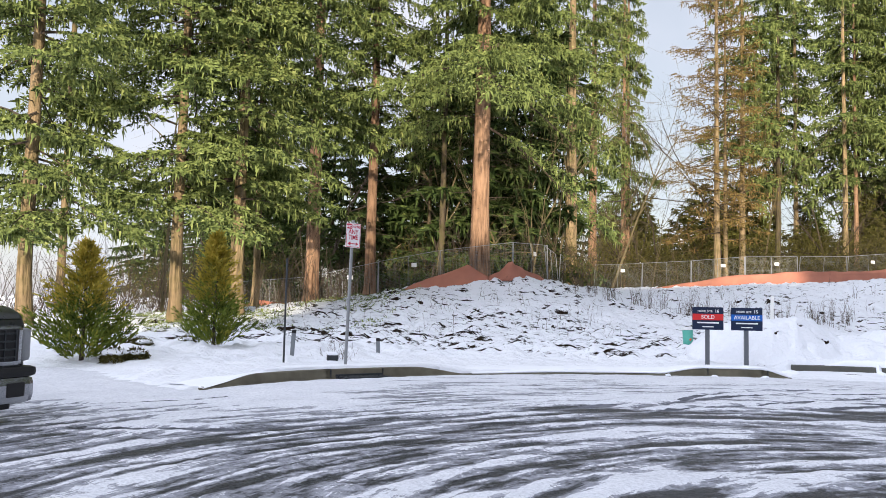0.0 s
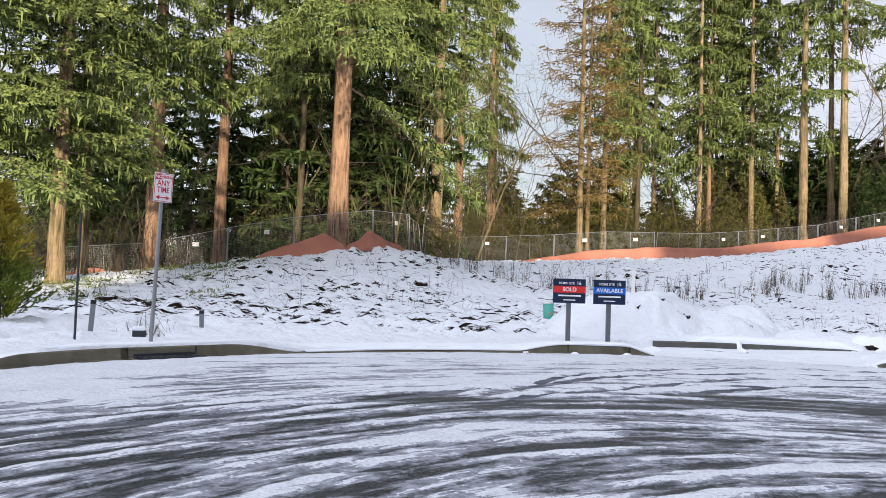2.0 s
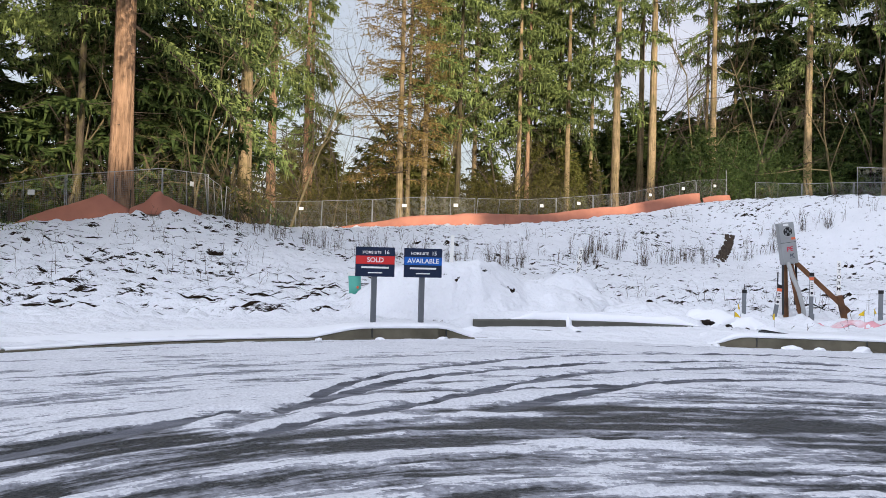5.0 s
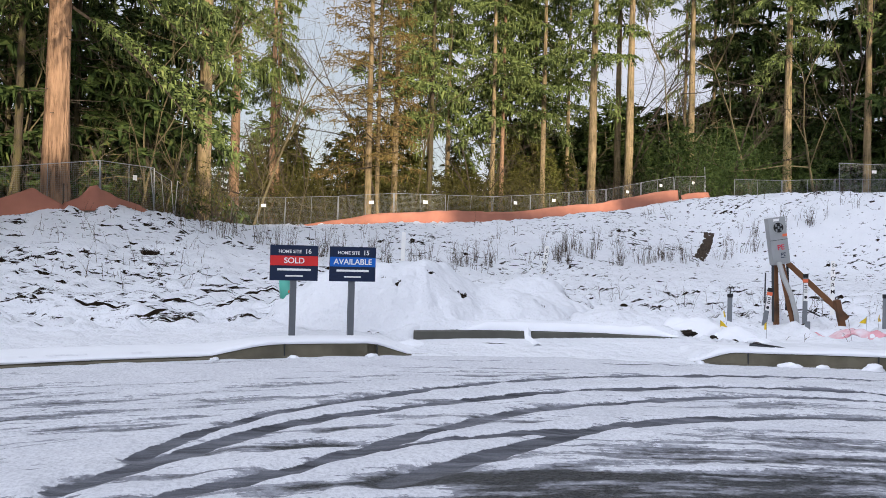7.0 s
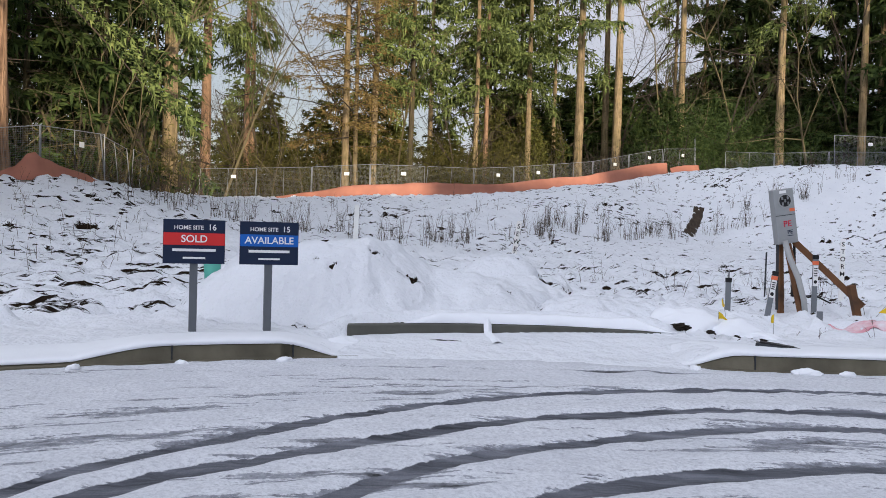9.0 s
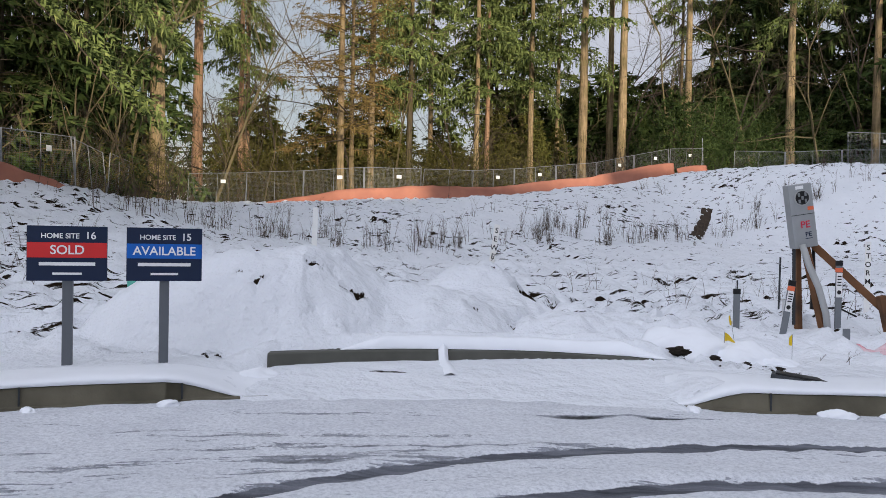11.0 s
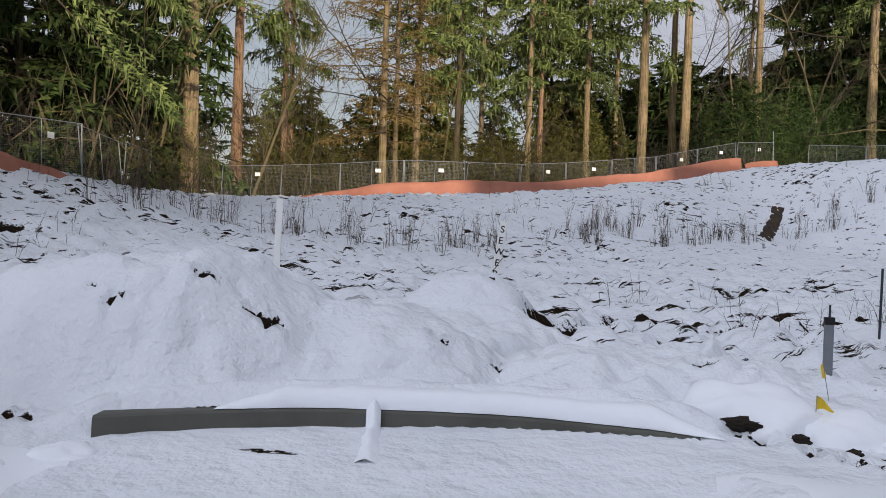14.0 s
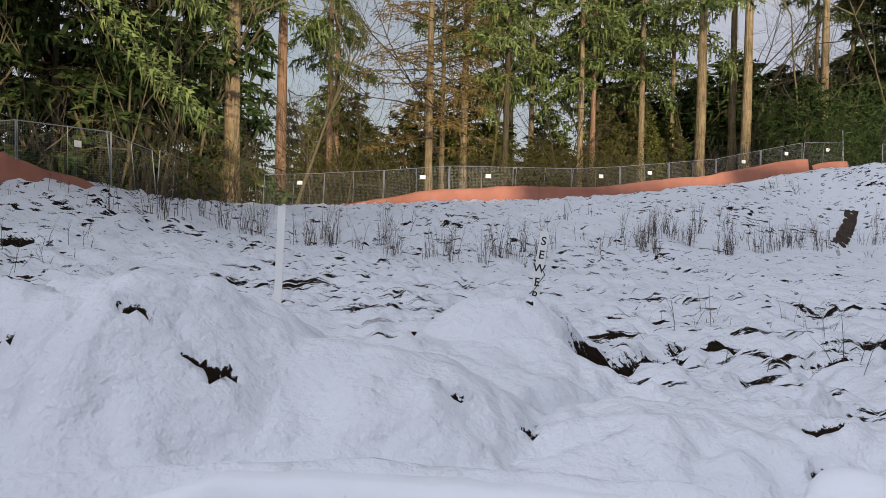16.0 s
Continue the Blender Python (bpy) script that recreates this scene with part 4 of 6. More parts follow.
ROW_MID = [(3.3, 60.0, 0.98, 30, 7, 1.0), (5.3, 69.3, 0.85, 30, 7, 0.9), (8.5, 75.7, 0.56, 28, 4, 0.7), (9.0, 76.9, 0.53, 28, 5, 0.6), (17.5, 69.1, 0.57, 29, 4.0, 0.9),
           (20.6, 70.3, 0.5, 28, 3.5, 0.9), (24.7, 79.6, 0.54, 30, 3, 1.0), (28.2, 74.5, 0.46, 28, 3, 0.9), (30.9, 79.9, 0.4, 27, 3, 0.9), (31.7, 73.5, 0.55, 29, 4, 0.9)]
for i, (x, y, d, h, lift, wide) in enumerate(ROW_MID):
    conifer(x, y, d, h, ("mid", "mid", "sparse", "sparse", "sparse", "mid", "sparse", "sparse", "mid", "sparse")[i], (M_BARK2, M_BARK, M_BARK, M_BARK, M_BARK2, M_BARK3, M_BARK2, M_BARK, M_BARK3, M_BARK2)[i], TALL, 30 + i, lift, wide, 0, 1.35)
ROW_FILL = [(26.5, 72.0, 0.5, 30, 4, 1.0), (29.5, 77.5, 0.45, 30, 3, 1.0), (33.5, 80.0, 0.5, 30, 4, 1.0), (24.0, 84.0, 0.5, 30, 4, 1.1), (36.5, 79.0, 0.45, 29, 5, 0.9), (-4.5, 47.5, 0.4, 27, 5, 0.8), (-25, 42, 0.5, 28, 0, 1.0)]
for i, (x, y, d, h, lift, wide) in enumerate(ROW_FILL):
    conifer(x, y, d, h, ("sparse", "mid", "sparse", "mid", "sparse")[i % 5], M_BARK3 if i % 2 else M_BARK2, TALL, 90 + i, lift, wide, 0, 1.35)
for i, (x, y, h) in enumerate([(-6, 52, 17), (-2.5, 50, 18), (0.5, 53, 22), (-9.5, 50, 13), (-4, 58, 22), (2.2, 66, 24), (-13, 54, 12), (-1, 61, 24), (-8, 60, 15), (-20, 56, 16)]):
    conifer(x, y, 0.35, 22, "deep", M_BARK3, "conifer behind the fence, needles coloured dark for shade", 150 + i, 0.5, 0.8, 0, h / 24)
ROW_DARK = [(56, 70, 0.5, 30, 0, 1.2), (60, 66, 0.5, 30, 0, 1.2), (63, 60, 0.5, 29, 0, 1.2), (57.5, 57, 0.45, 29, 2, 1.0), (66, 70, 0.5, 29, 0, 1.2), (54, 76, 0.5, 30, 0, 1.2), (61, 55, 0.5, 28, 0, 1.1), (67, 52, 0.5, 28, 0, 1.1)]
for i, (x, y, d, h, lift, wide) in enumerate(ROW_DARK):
    conifer(x, y, d, h, "deep", M_BARK3, "conifer in the wood, needles coloured dark for shade", 120 + i, lift, wide, 0, 1.4)
for i, (x, y, d, h, lift, wide) in enumerate([(14.6, 64.7, 0.56, 27, 0, 1.1), (15.8, 67.5, 0.39, 25, 1, 0.9)]):
    conifer(x, y, d, h, "brown", M_BARK2, DYING, 50 + i, lift, wide, 0, 1.3)
ROW_RIGHT = [(35.0, 70.5, 0.81, 33, 6, 0.9), (39.0, 73.6, 0.67, 32, 5, 0.9), (39.0, 71.5, 0.83, 33, 7, 0.9), (47.1, 75.6, 0.4, 30, 7, 0.7), (45.4, 71.9, 0.71, 32, 8, 0.9), (51.0, 76.7, 0.47, 30, 4, 0.8),
             (49.9, 64.4, 0.78, 32, 8, 0.9), (52.1, 58.2, 0.63, 31, 6, 0.9), (58.1, 62.7, 0.55, 31, 4, 0.9)]
for i, (x, y, d, h, lift, wide) in enumerate(ROW_RIGHT):
    conifer(x, y, d, h, "high" if i % 3 else "sparse", M_BARK2, BARE, 60 + i, lift, wide, 0, 1.3)

# the wood behind
rng = np.random.default_rng(77)
for i in range(30):
    x = -60 + 150 * (i + rng.random()) / 30
    y = 88 + 40 * rng.random() - (14 if x > 48 else 0)
    low_wood = 0 < x < 44
    tall = (0.32 + 0.3 * rng.random()) if low_wood else 0.75 + 0.3 * rng.random()
    conifer(x, y, 0.3 + 0.2 * rng.random(), 24 * tall, ("deep", "sparse", "deep", "deep")[i % 4], M_BARK3, "dark forest conifer with a full crown behind the lots", 200 + i, 0, (0.6 if low_wood else 0.95) + 0.2 * rng.random(), 0, tall)


def young_conifer(x, y, size, seed, material_set="young"):
    tree = empty("young_conifer", pose(x, y, height_at(x, y), 0, 0, seed * 77), "young dark green conifer in the undergrowth" if material_set == "young" else "young olive green conifer behind the fence", "tree", "undergrowth conifers")
    trunk = tube([(0, 0, -0.2), (0, 0, 4 * size), (0, 0, 8.2 * size)], [0.11 * size, 0.06 * size, 0.01], 7)
    part("trunk", trunk, M_BARK3, tree)
    for key, data in zip(("bough_wood", "needles"), CROWNS[material_set]):
        ob = new(key, data)
        ob.parent = tree
        ob.scale = (size, size, size)
        ob["kind"] = "stuff"
    return tree


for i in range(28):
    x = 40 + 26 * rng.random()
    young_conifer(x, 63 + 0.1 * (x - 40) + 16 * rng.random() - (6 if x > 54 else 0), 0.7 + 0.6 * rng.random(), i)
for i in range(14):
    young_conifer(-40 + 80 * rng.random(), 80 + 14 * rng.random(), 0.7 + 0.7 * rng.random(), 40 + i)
for i in range(22):
    x = 7 + 30 * (i + rng.random()) / 22
    young_conifer(x, 75 + 8 * rng.random(), (0.75 if x < 22 else 0.5) + 0.5 * rng.random(), 80 + i, "olive")
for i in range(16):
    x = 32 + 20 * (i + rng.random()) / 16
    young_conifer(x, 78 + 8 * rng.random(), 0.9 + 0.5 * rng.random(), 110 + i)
# tall firs added out of sight beside the road to shade the far wood
for i in range(11):
    conifer(58 + 2.8 * i, (12 if i % 2 else 2) + 0.5 * i + 3 * rng.random(), 0.6, 27, "deep", M_BARK3, "unseen tall fir added beside the road for shade", 300 + i, 0, 1.4)


# ---- bare broadleaf trees and brush ----
def twig_tree(rng, height, spread, levels=4):
    """Branching thin stems as three-sided tubes."""
    verts, faces = [], []

    def limb(p, d, length, r, level):
        pts = [p]
        for k in range(3):
            d = (d + Vector(rng.normal(size=3)) * 0.16 + Vector((0, 0, 0.05))).normalized()
            pts.append(pts[-1] + d * (length / 3))
        b = len(verts)
        for k, q in enumerate(pts):
            rr = r * (1 - 0.24 * k)
            u = d.orthogonal().normalized()
            v = d.cross(u)
            for j in range(3):
                verts.append(q + (u * math.cos(j * 2.094) + v * math.sin(j * 2.094)) * rr)
        for k in range(3):
            for j in range(3):
                faces.append((b + k * 3 + j, b + k * 3 + (j + 1) % 3, b + k * 3 + 3 + (j + 1) % 3, b + k * 3 + 3 + j))
        if level < levels:
            for k in range(3 if level else 5):
                at = pts[1 + int(rng.integers(0, 3))]
                out = (d * (0.8 - 0.1 * level) + Vector(rng.normal(size=3)) * spread).normalized()
                limb(at, out, length * (0.5 + 0.25 * rng.random()), r * 0.45, level + 1)

    limb(Vector((0, 0, -0.2)), Vector((0, 0, 1)), height * 0.66, 0.0085 * height, 0)
    return verts, faces


BARE_TREES = []
for k in range(4):
    v, f = twig_tree(np.random.default_rng(500 + k), 11 + k, 0.33)
    ob = mesh_object("stem", v, f, M_MOSSTWIG if k % 2 else M_TWIG)
    BARE_TREES.append(ob.data)
    bpy.data.objects.remove(ob)


def bare_tree(x, y, size, k, seed, label="leafless slender broadleaf tree with fine dark twigs"):
    tree = empty("bare_tree", pose(x, y, height_at(x, y), 0, 0, seed * 61), label, "tree", "bare trees")
    ob = new("stem", BARE_TREES[k % 4])
    ob.parent = tree
    ob.scale = (size, size, size)
    return tree


for i, (x, y, size) in enumerate([(42.5, 70, 1.5), (43.8, 72, 1.6), (41.6, 75, 1.4), (48.0, 66, 1.5), (47.2, 67, 1.5), (49.5, 60.5, 1.3), (54, 62, 1.4), (6.5, 64, 1.0), (7.4, 66, 1.1), (2.0, 55, 0.9), (11, 72, 1.1), (-3.5, 52, 1.0),
                                  (-5.5, 50, 1.2), (-8.5, 52, 1.1), (-11, 47, 1.0), (-16, 36, 1.0), (26, 72, 1.0), (1, 48, 0.8), (-1.5, 58, 1.2), (0, 62, 1.3), (33, 78, 1.2)]):
    bare_tree(x, y, size, i, i)
for i, (x, y, size) in enumerate([(-2.2, 47.5, 0.7), (0.8, 47, 0.6), (1.6, 50, 0.7), (-0.6, 51, 0.8), (4.6, 62, 0.4), (6.6, 66, 0.45), (7.4, 65, 0.4), (-4.8, 46.5, 0.7), (9.6, 64, 0.6), (3.0, 52, 0.5), (12.0, 66, 0.6)]):
    bare_tree(x, y, size, 1 + 2 * (i % 2), 90 + i, "leafless mossy sapling in low sun")
for i in range(28):
    bare_tree(-30 + 90 * (i + rng.random()) / 28, 70 + 16 * rng.random(), 0.8 + 0.6 * rng.random(), i, 50 + i)


def stem_field(name, rng, places, low, high, width, lean, twigs, material, label, category):
    """Many thin dry stems with side twigs in one mesh."""
    verts, faces = [], []

    def blade(p, d, length, w):
        b = len(verts)
        for q, ww in ((p, w), (p + d * length * 0.55, w * 0.8), (p + (d + Vector((d.x, d.y, -0.1)) * 0.3).normalized() * length, w * 0.25)):
            verts.extend([q + Vector((ww, 0, 0)), q + Vector((-ww * 0.5, ww * 0.87, 0)), q + Vector((-ww * 0.5, -ww * 0.87, 0))])
        for k in range(2):
            faces.extend([(b + k * 3 + j, b + k * 3 + (j + 1) % 3, b + k * 3 + 3 + (j + 1) % 3, b + k * 3 + 3 + j) for j in range(3)])

    for x, y, z in places:
        length = low + (high - low) * rng.random() ** 1.5
        d = Vector((rng.normal() * lean, rng.normal() * lean, 1)).normalized()
        p = Vector((x, y, z - 0.05))
        blade(p, d, length, width * (0.7 + 0.6 * rng.random()))
        for k in range(twigs):
            u = 0.25 + 0.7 * rng.random()
            out = (d + Vector(rng.normal(size=3)) * 0.55).normalized()
            blade(p + d * length * u * 0.9, out, length * (0.2 + 0.25 * rng.random()), width * 0.55)
    ob = mesh_object(name, verts, faces, material)
    return tagged(ob, label, category, kind="stuff")


def scatter(rng, n, x0, x1, y0, y1, clump=0):
    x, y = x0 + (x1 - x0) * rng.random(n), y0 + (y1 - y0) * rng.random(n)
    if clump:
        keep = fbm(x * clump, y * clump, 2, 151) > 0.5
        x, y = x[keep], y[keep]
    z = lot_surface(x, y)[0]
    return list(zip(x, y, z))


M_DRY = flecked("dry_stem", (0.085, 0.062, 0.045), 0.9, 0.4, 3)
def clumps(rng, roots, low, high):
    """Places of many stems round each root, thicker in the middle."""
    out = []
    for x, y, z in roots:
        k = int(low + (high - low) * rng.random() ** 2)
        out += [(x + 0.10 * rng.normal(), y + 0.10 * rng.normal(), z) for _ in range(k)]
    return out


bank = [p for p in scatter(rng, 560, 3, 42, 35.0, 52) if -0.3 < p[1] - 37.2 - 0.45 * max(0, min(p[0], 36) - 14) < 3.2]
stem_field("dry_weeds", rng, clumps(rng, bank, 4, 15), 0.35, 1.25, 0.007, 0.12, 6, M_DRY, "dry brown weed stems standing in the snow", "weeds")
bank = [p for p in scatter(rng, 240, 3, 48, 38.0, 60, 0.5) if 1.5 < p[1] - 35.5 - 0.45 * max(0, min(p[0], 36) - 14) < 12]
stem_field("dry_weeds", rng, clumps(rng, bank, 1, 6), 0.2, 0.9, 0.009, 0.25, 4, M_DRY, "scattered dry weeds on the snowy bank", "weeds")
stem_field("dry_weeds", rng, scatter(rng, 420, 12.2, 19, 17.5, 27, 0.8), 0.15, 0.6, 0.004, 0.3, 3, M_DRY, "thin dry weeds by the utility stakes", "weeds")
stem_field("dry_weeds", rng, scatter(rng, 420, -9, 4, 25, 38, 0.5), 0.2, 0.7, 0.006, 0.25, 3, M_DRY, "dry weeds on the snowy bank", "weeds")
stem_field("brush", rng, scatter(rng, 1500, -30, 5, 43, 70) + scatter(rng, 1200, 3, 50, 63, 84) + scatter(rng, 400, -30, -8, 32, 43), 1.0, 4.5, 0.016, 0.35, 4, M_TWIG, "tangled leafless brush under the trees", "brush")


def leafy_brush(name, rng, n, x0, x1, y0, y1, top, material, label):
    """Small hanging leaves and mossy sprays in loose clumps."""
    cx, cy = x0 + (x1 - x0) * rng.random(n // 60), y0 + (y1 - y0) * rng.random(n // 60)
    k = rng.integers(0, len(cx), n)
    hgt = (0.4 + 0.6 * rng.random(len(cx)))[k] * top
    x, y = cx[k] + rng.normal(size=n) * 0.8, cy[k] + rng.normal(size=n) * 0.8
    z = lot_surface(x, y)[0] + hgt * rng.random(n) ** 0.7
    way = unit(rng.normal(size=(n, 3)) + np.array([0, 0, -0.3]))
    side = unit(np.cross(way, rng.normal(size=(n, 3))))
    v, f = kites(np.stack([x, y, z], 1), way, side, 0.2 + 0.3 * rng.random(n), 0.03 + 0.04 * rng.random(n))
    return tagged(fast_mesh(name, v, f, material, smooth=False), label, "brush", kind="stuff")


leafy_brush("mossy_brush", rng, 40000, 6, 30, 66, 84, 5.0, M_OLIVE, "olive mossy brush in low sun behind the fence")
leafy_brush("mossy_brush", rng, 16000, -28, 4, 46, 68, 4.5, M_OLIVE, "brown mossy brush between the stems")
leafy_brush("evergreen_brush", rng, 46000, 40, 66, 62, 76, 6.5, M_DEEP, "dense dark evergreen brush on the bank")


# ---- fences ----
def pieces_along(points, length):
    """Panel ends at even steps along a plan line."""
    line = spline(points, 0.2)
    run = np.concatenate([[0], np.cumsum(np.hypot(*np.diff(line, axis=0).T))])
    n = max(1, int(round(run[-1] / length)))
    at = np.linspace(0, run[-1], n + 1)
    return [(float(np.interp(a, run, line[:, 0])), float(np.interp(a, run, line[:, 1]))) for a in at]


M_WIRE = flecked("fence_wire", (0.22, 0.23, 0.22), 0.5, 0.2, 10, metal=0.5)
M_LABEL = flecked("white_tag", (0.75, 0.75, 0.72), 0.6, 0.08, 6)


def fence_panel(parent, a, b, za, zb, tag, rng, high=1.83):
    """A loose mesh panel in a tube frame from a to b."""
    mid = Vector(((a[0] + b[0]) / 2, (a[1] + b[1]) / 2, (za + zb) / 2))
    L = math.hypot(b[0] - a[0], b[1] - a[1])
    yaw = math.atan2(b[1] - a[1], b[0] - a[0])
    sl = (zb - za) / L
    hx = L / 2 - 0.03

    def at(x, z):
        return (x, 0, sl * x + z)
    tubes = [tube([at(k * hx, 0.02), at(k * hx, high)], 0.021, 6) for k in (-1, 1)]
    tubes += [tube([at(-hx, z), at(hx, z)], 0.016, 6) for z in (0.08, high - 0.01)] + [tube([at(0, 0.08), at(0, high - 0.02)], 0.014, 6)]
    base = part("panel_frame", join(*tubes), M_GALV, parent)
    base.matrix_basis = Matrix.Translation(mid) @ Euler((radians(rng.normal() * 2.5), 0, yaw)).to_matrix().to_4x4()
    verts, faces = [], []
    w = 0.0022
    for k in range(1, int(L / 0.075)):
        x = -hx + k * 0.075
        p, q = Vector(at(x, 0.08)), Vector(at(x, high))
        n = len(verts)
        verts += [p - Vector((w, 0, 0)), p + Vector((w, 0, 0)), q + Vector((w, 0, 0)), q - Vector((w, 0, 0))]
        faces.append((n, n + 1, n + 2, n + 3))
    for k in range(1, int(high / 0.075)):
        z = 0.08 + k * 0.075
        p, q = Vector(at(-hx, z)), Vector(at(hx, z))
        n = len(verts)
        verts += [p - Vector((0, 0, w)), q - Vector((0, 0, w)), q + Vector((0, 0, w)), p + Vector((0, 0, w))]
        faces.append((n, n + 1, n + 2, n + 3))
    mesh_object("wire_mesh", verts, faces, M_WIRE, base)
    if tag:
        part("tag", box(0.30, 0.01, 0.2, (L * 0.1, -0.03, high - 0.5 + sl * L * 0.1), 0.004), M_LABEL, base, "small white notice")
    return base


def fence_run(points, step, seed, tags=1.0, high=1.83, label="temporary mesh fence of framed panels with white notices"):
    rng = np.random.default_rng(seed)
    ends = pieces_along(points, step)
    whole = empty("site_fence", Matrix(), label, "fence", "site fences")
    for a, b in zip(ends, ends[1:]):
        fence_panel(whole, a, b, height_at(*a) - 0.03, height_at(*b) - 0.03, rng.random() < tags, rng, high)
    return ends


FENCE_LEFT = [(-14, 39.5), (-7.5, 41.0), (-3.5, 39.5), (0.1, 38.9)]
FENCE_RIGHT = [(5, 60.0), (9, 58.5), (14, 56.2), (20, 57.0), (26, 59.2), (33, 61.2), (41.5, 63.7)]
fence_run(FENCE_LEFT, 3.6, 1, 0.5)
fence_run([(0.1, 38.9), (1.7, 42.3), (2.3, 46), (2.7, 50)], 3.6, 2, 0.5)
fence_run(FENCE_RIGHT, 3.6, 3, 0.7)
fence_run([(42, 60.5), (45, 56), (48, 53.0), (52, 51.0)], 3.2, 4, 0.3, 1.5)
fence_run([(42.5, 50.3), (50, 48.5)], 3.6, 5, 1.0, 2.0)


def silt_fence(points, seed, high=0.75, slack=0.25, tops=None):
    """Orange cloth staked along a fence foot, sagging between its stakes."""
    rng = np.random.default_rng(seed)
    line = spline(points, 0.16)
    run = np.concatenate([[0], np.cumsum(np.hypot(*np.diff(line, axis=0).T))])
    base = empty("silt_fence", Matrix(), "sagging orange silt cloth along the fence foot", "silt fence", "silt fences")
    nz = 6
    x, y = line[:, 0], line[:, 1] - 0.45
    z = lot_surface(x, y)[0]
    z = np.convolve(np.pad(z, 6, mode="edge"), np.ones(13) / 13, mode="valid")
    sag = high - slack * (0.5 - 0.5 * np.cos(run * 2 * math.pi / 3.4)) - 0.35 * slack * fbm(run * 0.8, run * 0, 2, seed)
    sag = sag * np.clip(np.minimum(run, run[-1] - run) / 0.9, 0.1, 1)
    if tops:
        sag = np.interp(run, [a for a, _ in tops], [b for _, b in tops]) - 0.06 * fbm(run * 1.3, run * 0, 2, seed)
    verts = []
    for i in range(len(x)):
        for k in range(nz):
            u = k / (nz - 1)
            puff = 0.06 * math.sin(u * 3.1) * (vnoise(run[i] * 1.7, u * 2.0, seed) - 0.2) + 0.025 * (vnoise(run[i] * 5, u * 3, seed + 1) - 0.5)
            verts.append((x[i], y[i] - 0.28 * (1 - u) + float(puff), z[i] - 0.12 + (sag[i] + 0.06) * u))
    faces = [(i * nz + k, (i + 1) * nz + k, (i + 1) * nz + k + 1, i * nz + k + 1) for i in range(len(x) - 1) for k in range(nz - 1)]
    cloth = mesh_object("cloth", verts, faces, M_ORANGE, base, True)
    thick = cloth.modifiers.new("thick", "SOLIDIFY")
    thick.thickness = 0.006
    for d in np.arange(0, run[-1], 3.4):
        i = int(np.argmin(abs(run - d)))
        part("stake", box(0.04, 0.04, 1.0, (x[i], y[i] + 0.04, z[i] + 0.35)), M_TWIG, base)
    return base


silt_fence([(-13.5, 38.6), (-9.5, 40.3), (-6.7, 40.1)], 5, tops=[(0, 0.35), (1.4, 0.75), (2.6, 0.55), (5.2, 0.5), (6.3, 0.4), (7.1, 0.1)])
silt_fence([(-5.5, 39.9), (-2.6, 38.9), (-1.0, 38.6)], 6, tops=[(0, 0.1), (0.8, 0.42), (1.6, 0.62), (2.4, 0.7), (3.2, 0.84), (3.7, 1.0), (4.0, 0.72), (4.75, 0.22)])
silt_fence([(-1.0, 38.6), (-0.5, 38.5), (0.1, 38.5), (0.9, 40.4), (1.7, 42.0)], 7, tops=[(0, 0.22), (0.5, 0.42), (0.8, 0.68), (1.05, 1.0), (1.4, 0.72), (2.6, 0.45), (4.2, 0.3), (5.0, 0.05)])
silt_fence([(8.4, 58.4), (11.5, 57.0), (14, 55.8), (20, 56.6), (26, 58.8), (33, 60.8), (38.0, 62.3)], 8, tops=[(0, 0.15), (3.2, 0.35), (6.2, 0.8), (11, 0.95), (16, 0.88), (21, 0.97), (25, 0.9), (29.5, 1.0), (31.2, 0.95)])
silt_fence([(38.4, 62.5), (40.0, 63.0), (41.5, 63.5)], 9, tops=[(0, 0.45), (0.8, 0.62), (2.2, 0.6), (3.2, 0.55)])
lean_post = empty("fence_post", pose(41.6, 63.6, height_at(41.6, 63.6) - 0.1, 0, -3, 0), "tall galvanised corner post of the site fence", "post")
part("shaft", tube([(0, 0, 0), (0, 0, 2.7)], 0.03, 8), M_GALV, lean_post)

# ---- footway slab behind the apron ----
def footway_slab():
    base = tagged(new("footway_slab"), "bare dark edge of a concrete footway under snow", "footway", kind="structure")
    for u0, u1 in ((-2.02, -0.33), (-0.29, 1.85)):
        verts, n = [], 14
        for k in range(n):
            u = u0 + (u1 - u0) * k / (n - 1)
            for dv, z in ((-0.03, 0.0), (-0.015, 0.205 - 0.02 * (u + 2.05) / 3.8), (0.0, 0.22 - 0.02 * (u + 2.05) / 3.8), (0.3, 0.225 - 0.02 * (u + 2.05) / 3.8), (0.3, 0.0)):
                v = float(drive_back(u)) + dv
                verts.append((8.7 + (u * 0.96 + v * 0.28), 17.5 + (-0.28 * u + 0.96 * v), z))
        faces = [(i * 5 + j, (i + 1) * 5 + j, (i + 1) * 5 + j + 1, i * 5 + j + 1) for i in range(n - 1) for j in range(4)]
        faces += [(0, 1, 2, 3, 4), tuple((n - 1) * 5 + j for j in (4, 3, 2, 1, 0))]
        mesh_object("slab", verts, faces, M_SLAB, base)


M_SLAB = flecked("wet_concrete", (0.095, 0.095, 0.082), 0.7, 0.25, 4, bump=0.3, dirt=(0.06, 0.06, 0.05))
footway_slab()

# ---- unseen plain houses added behind, ridges set to shade the road ----
M_PLAIN = flecked("grey_siding", (0.33, 0.33, 0.32), 0.8, 0.1, 2)


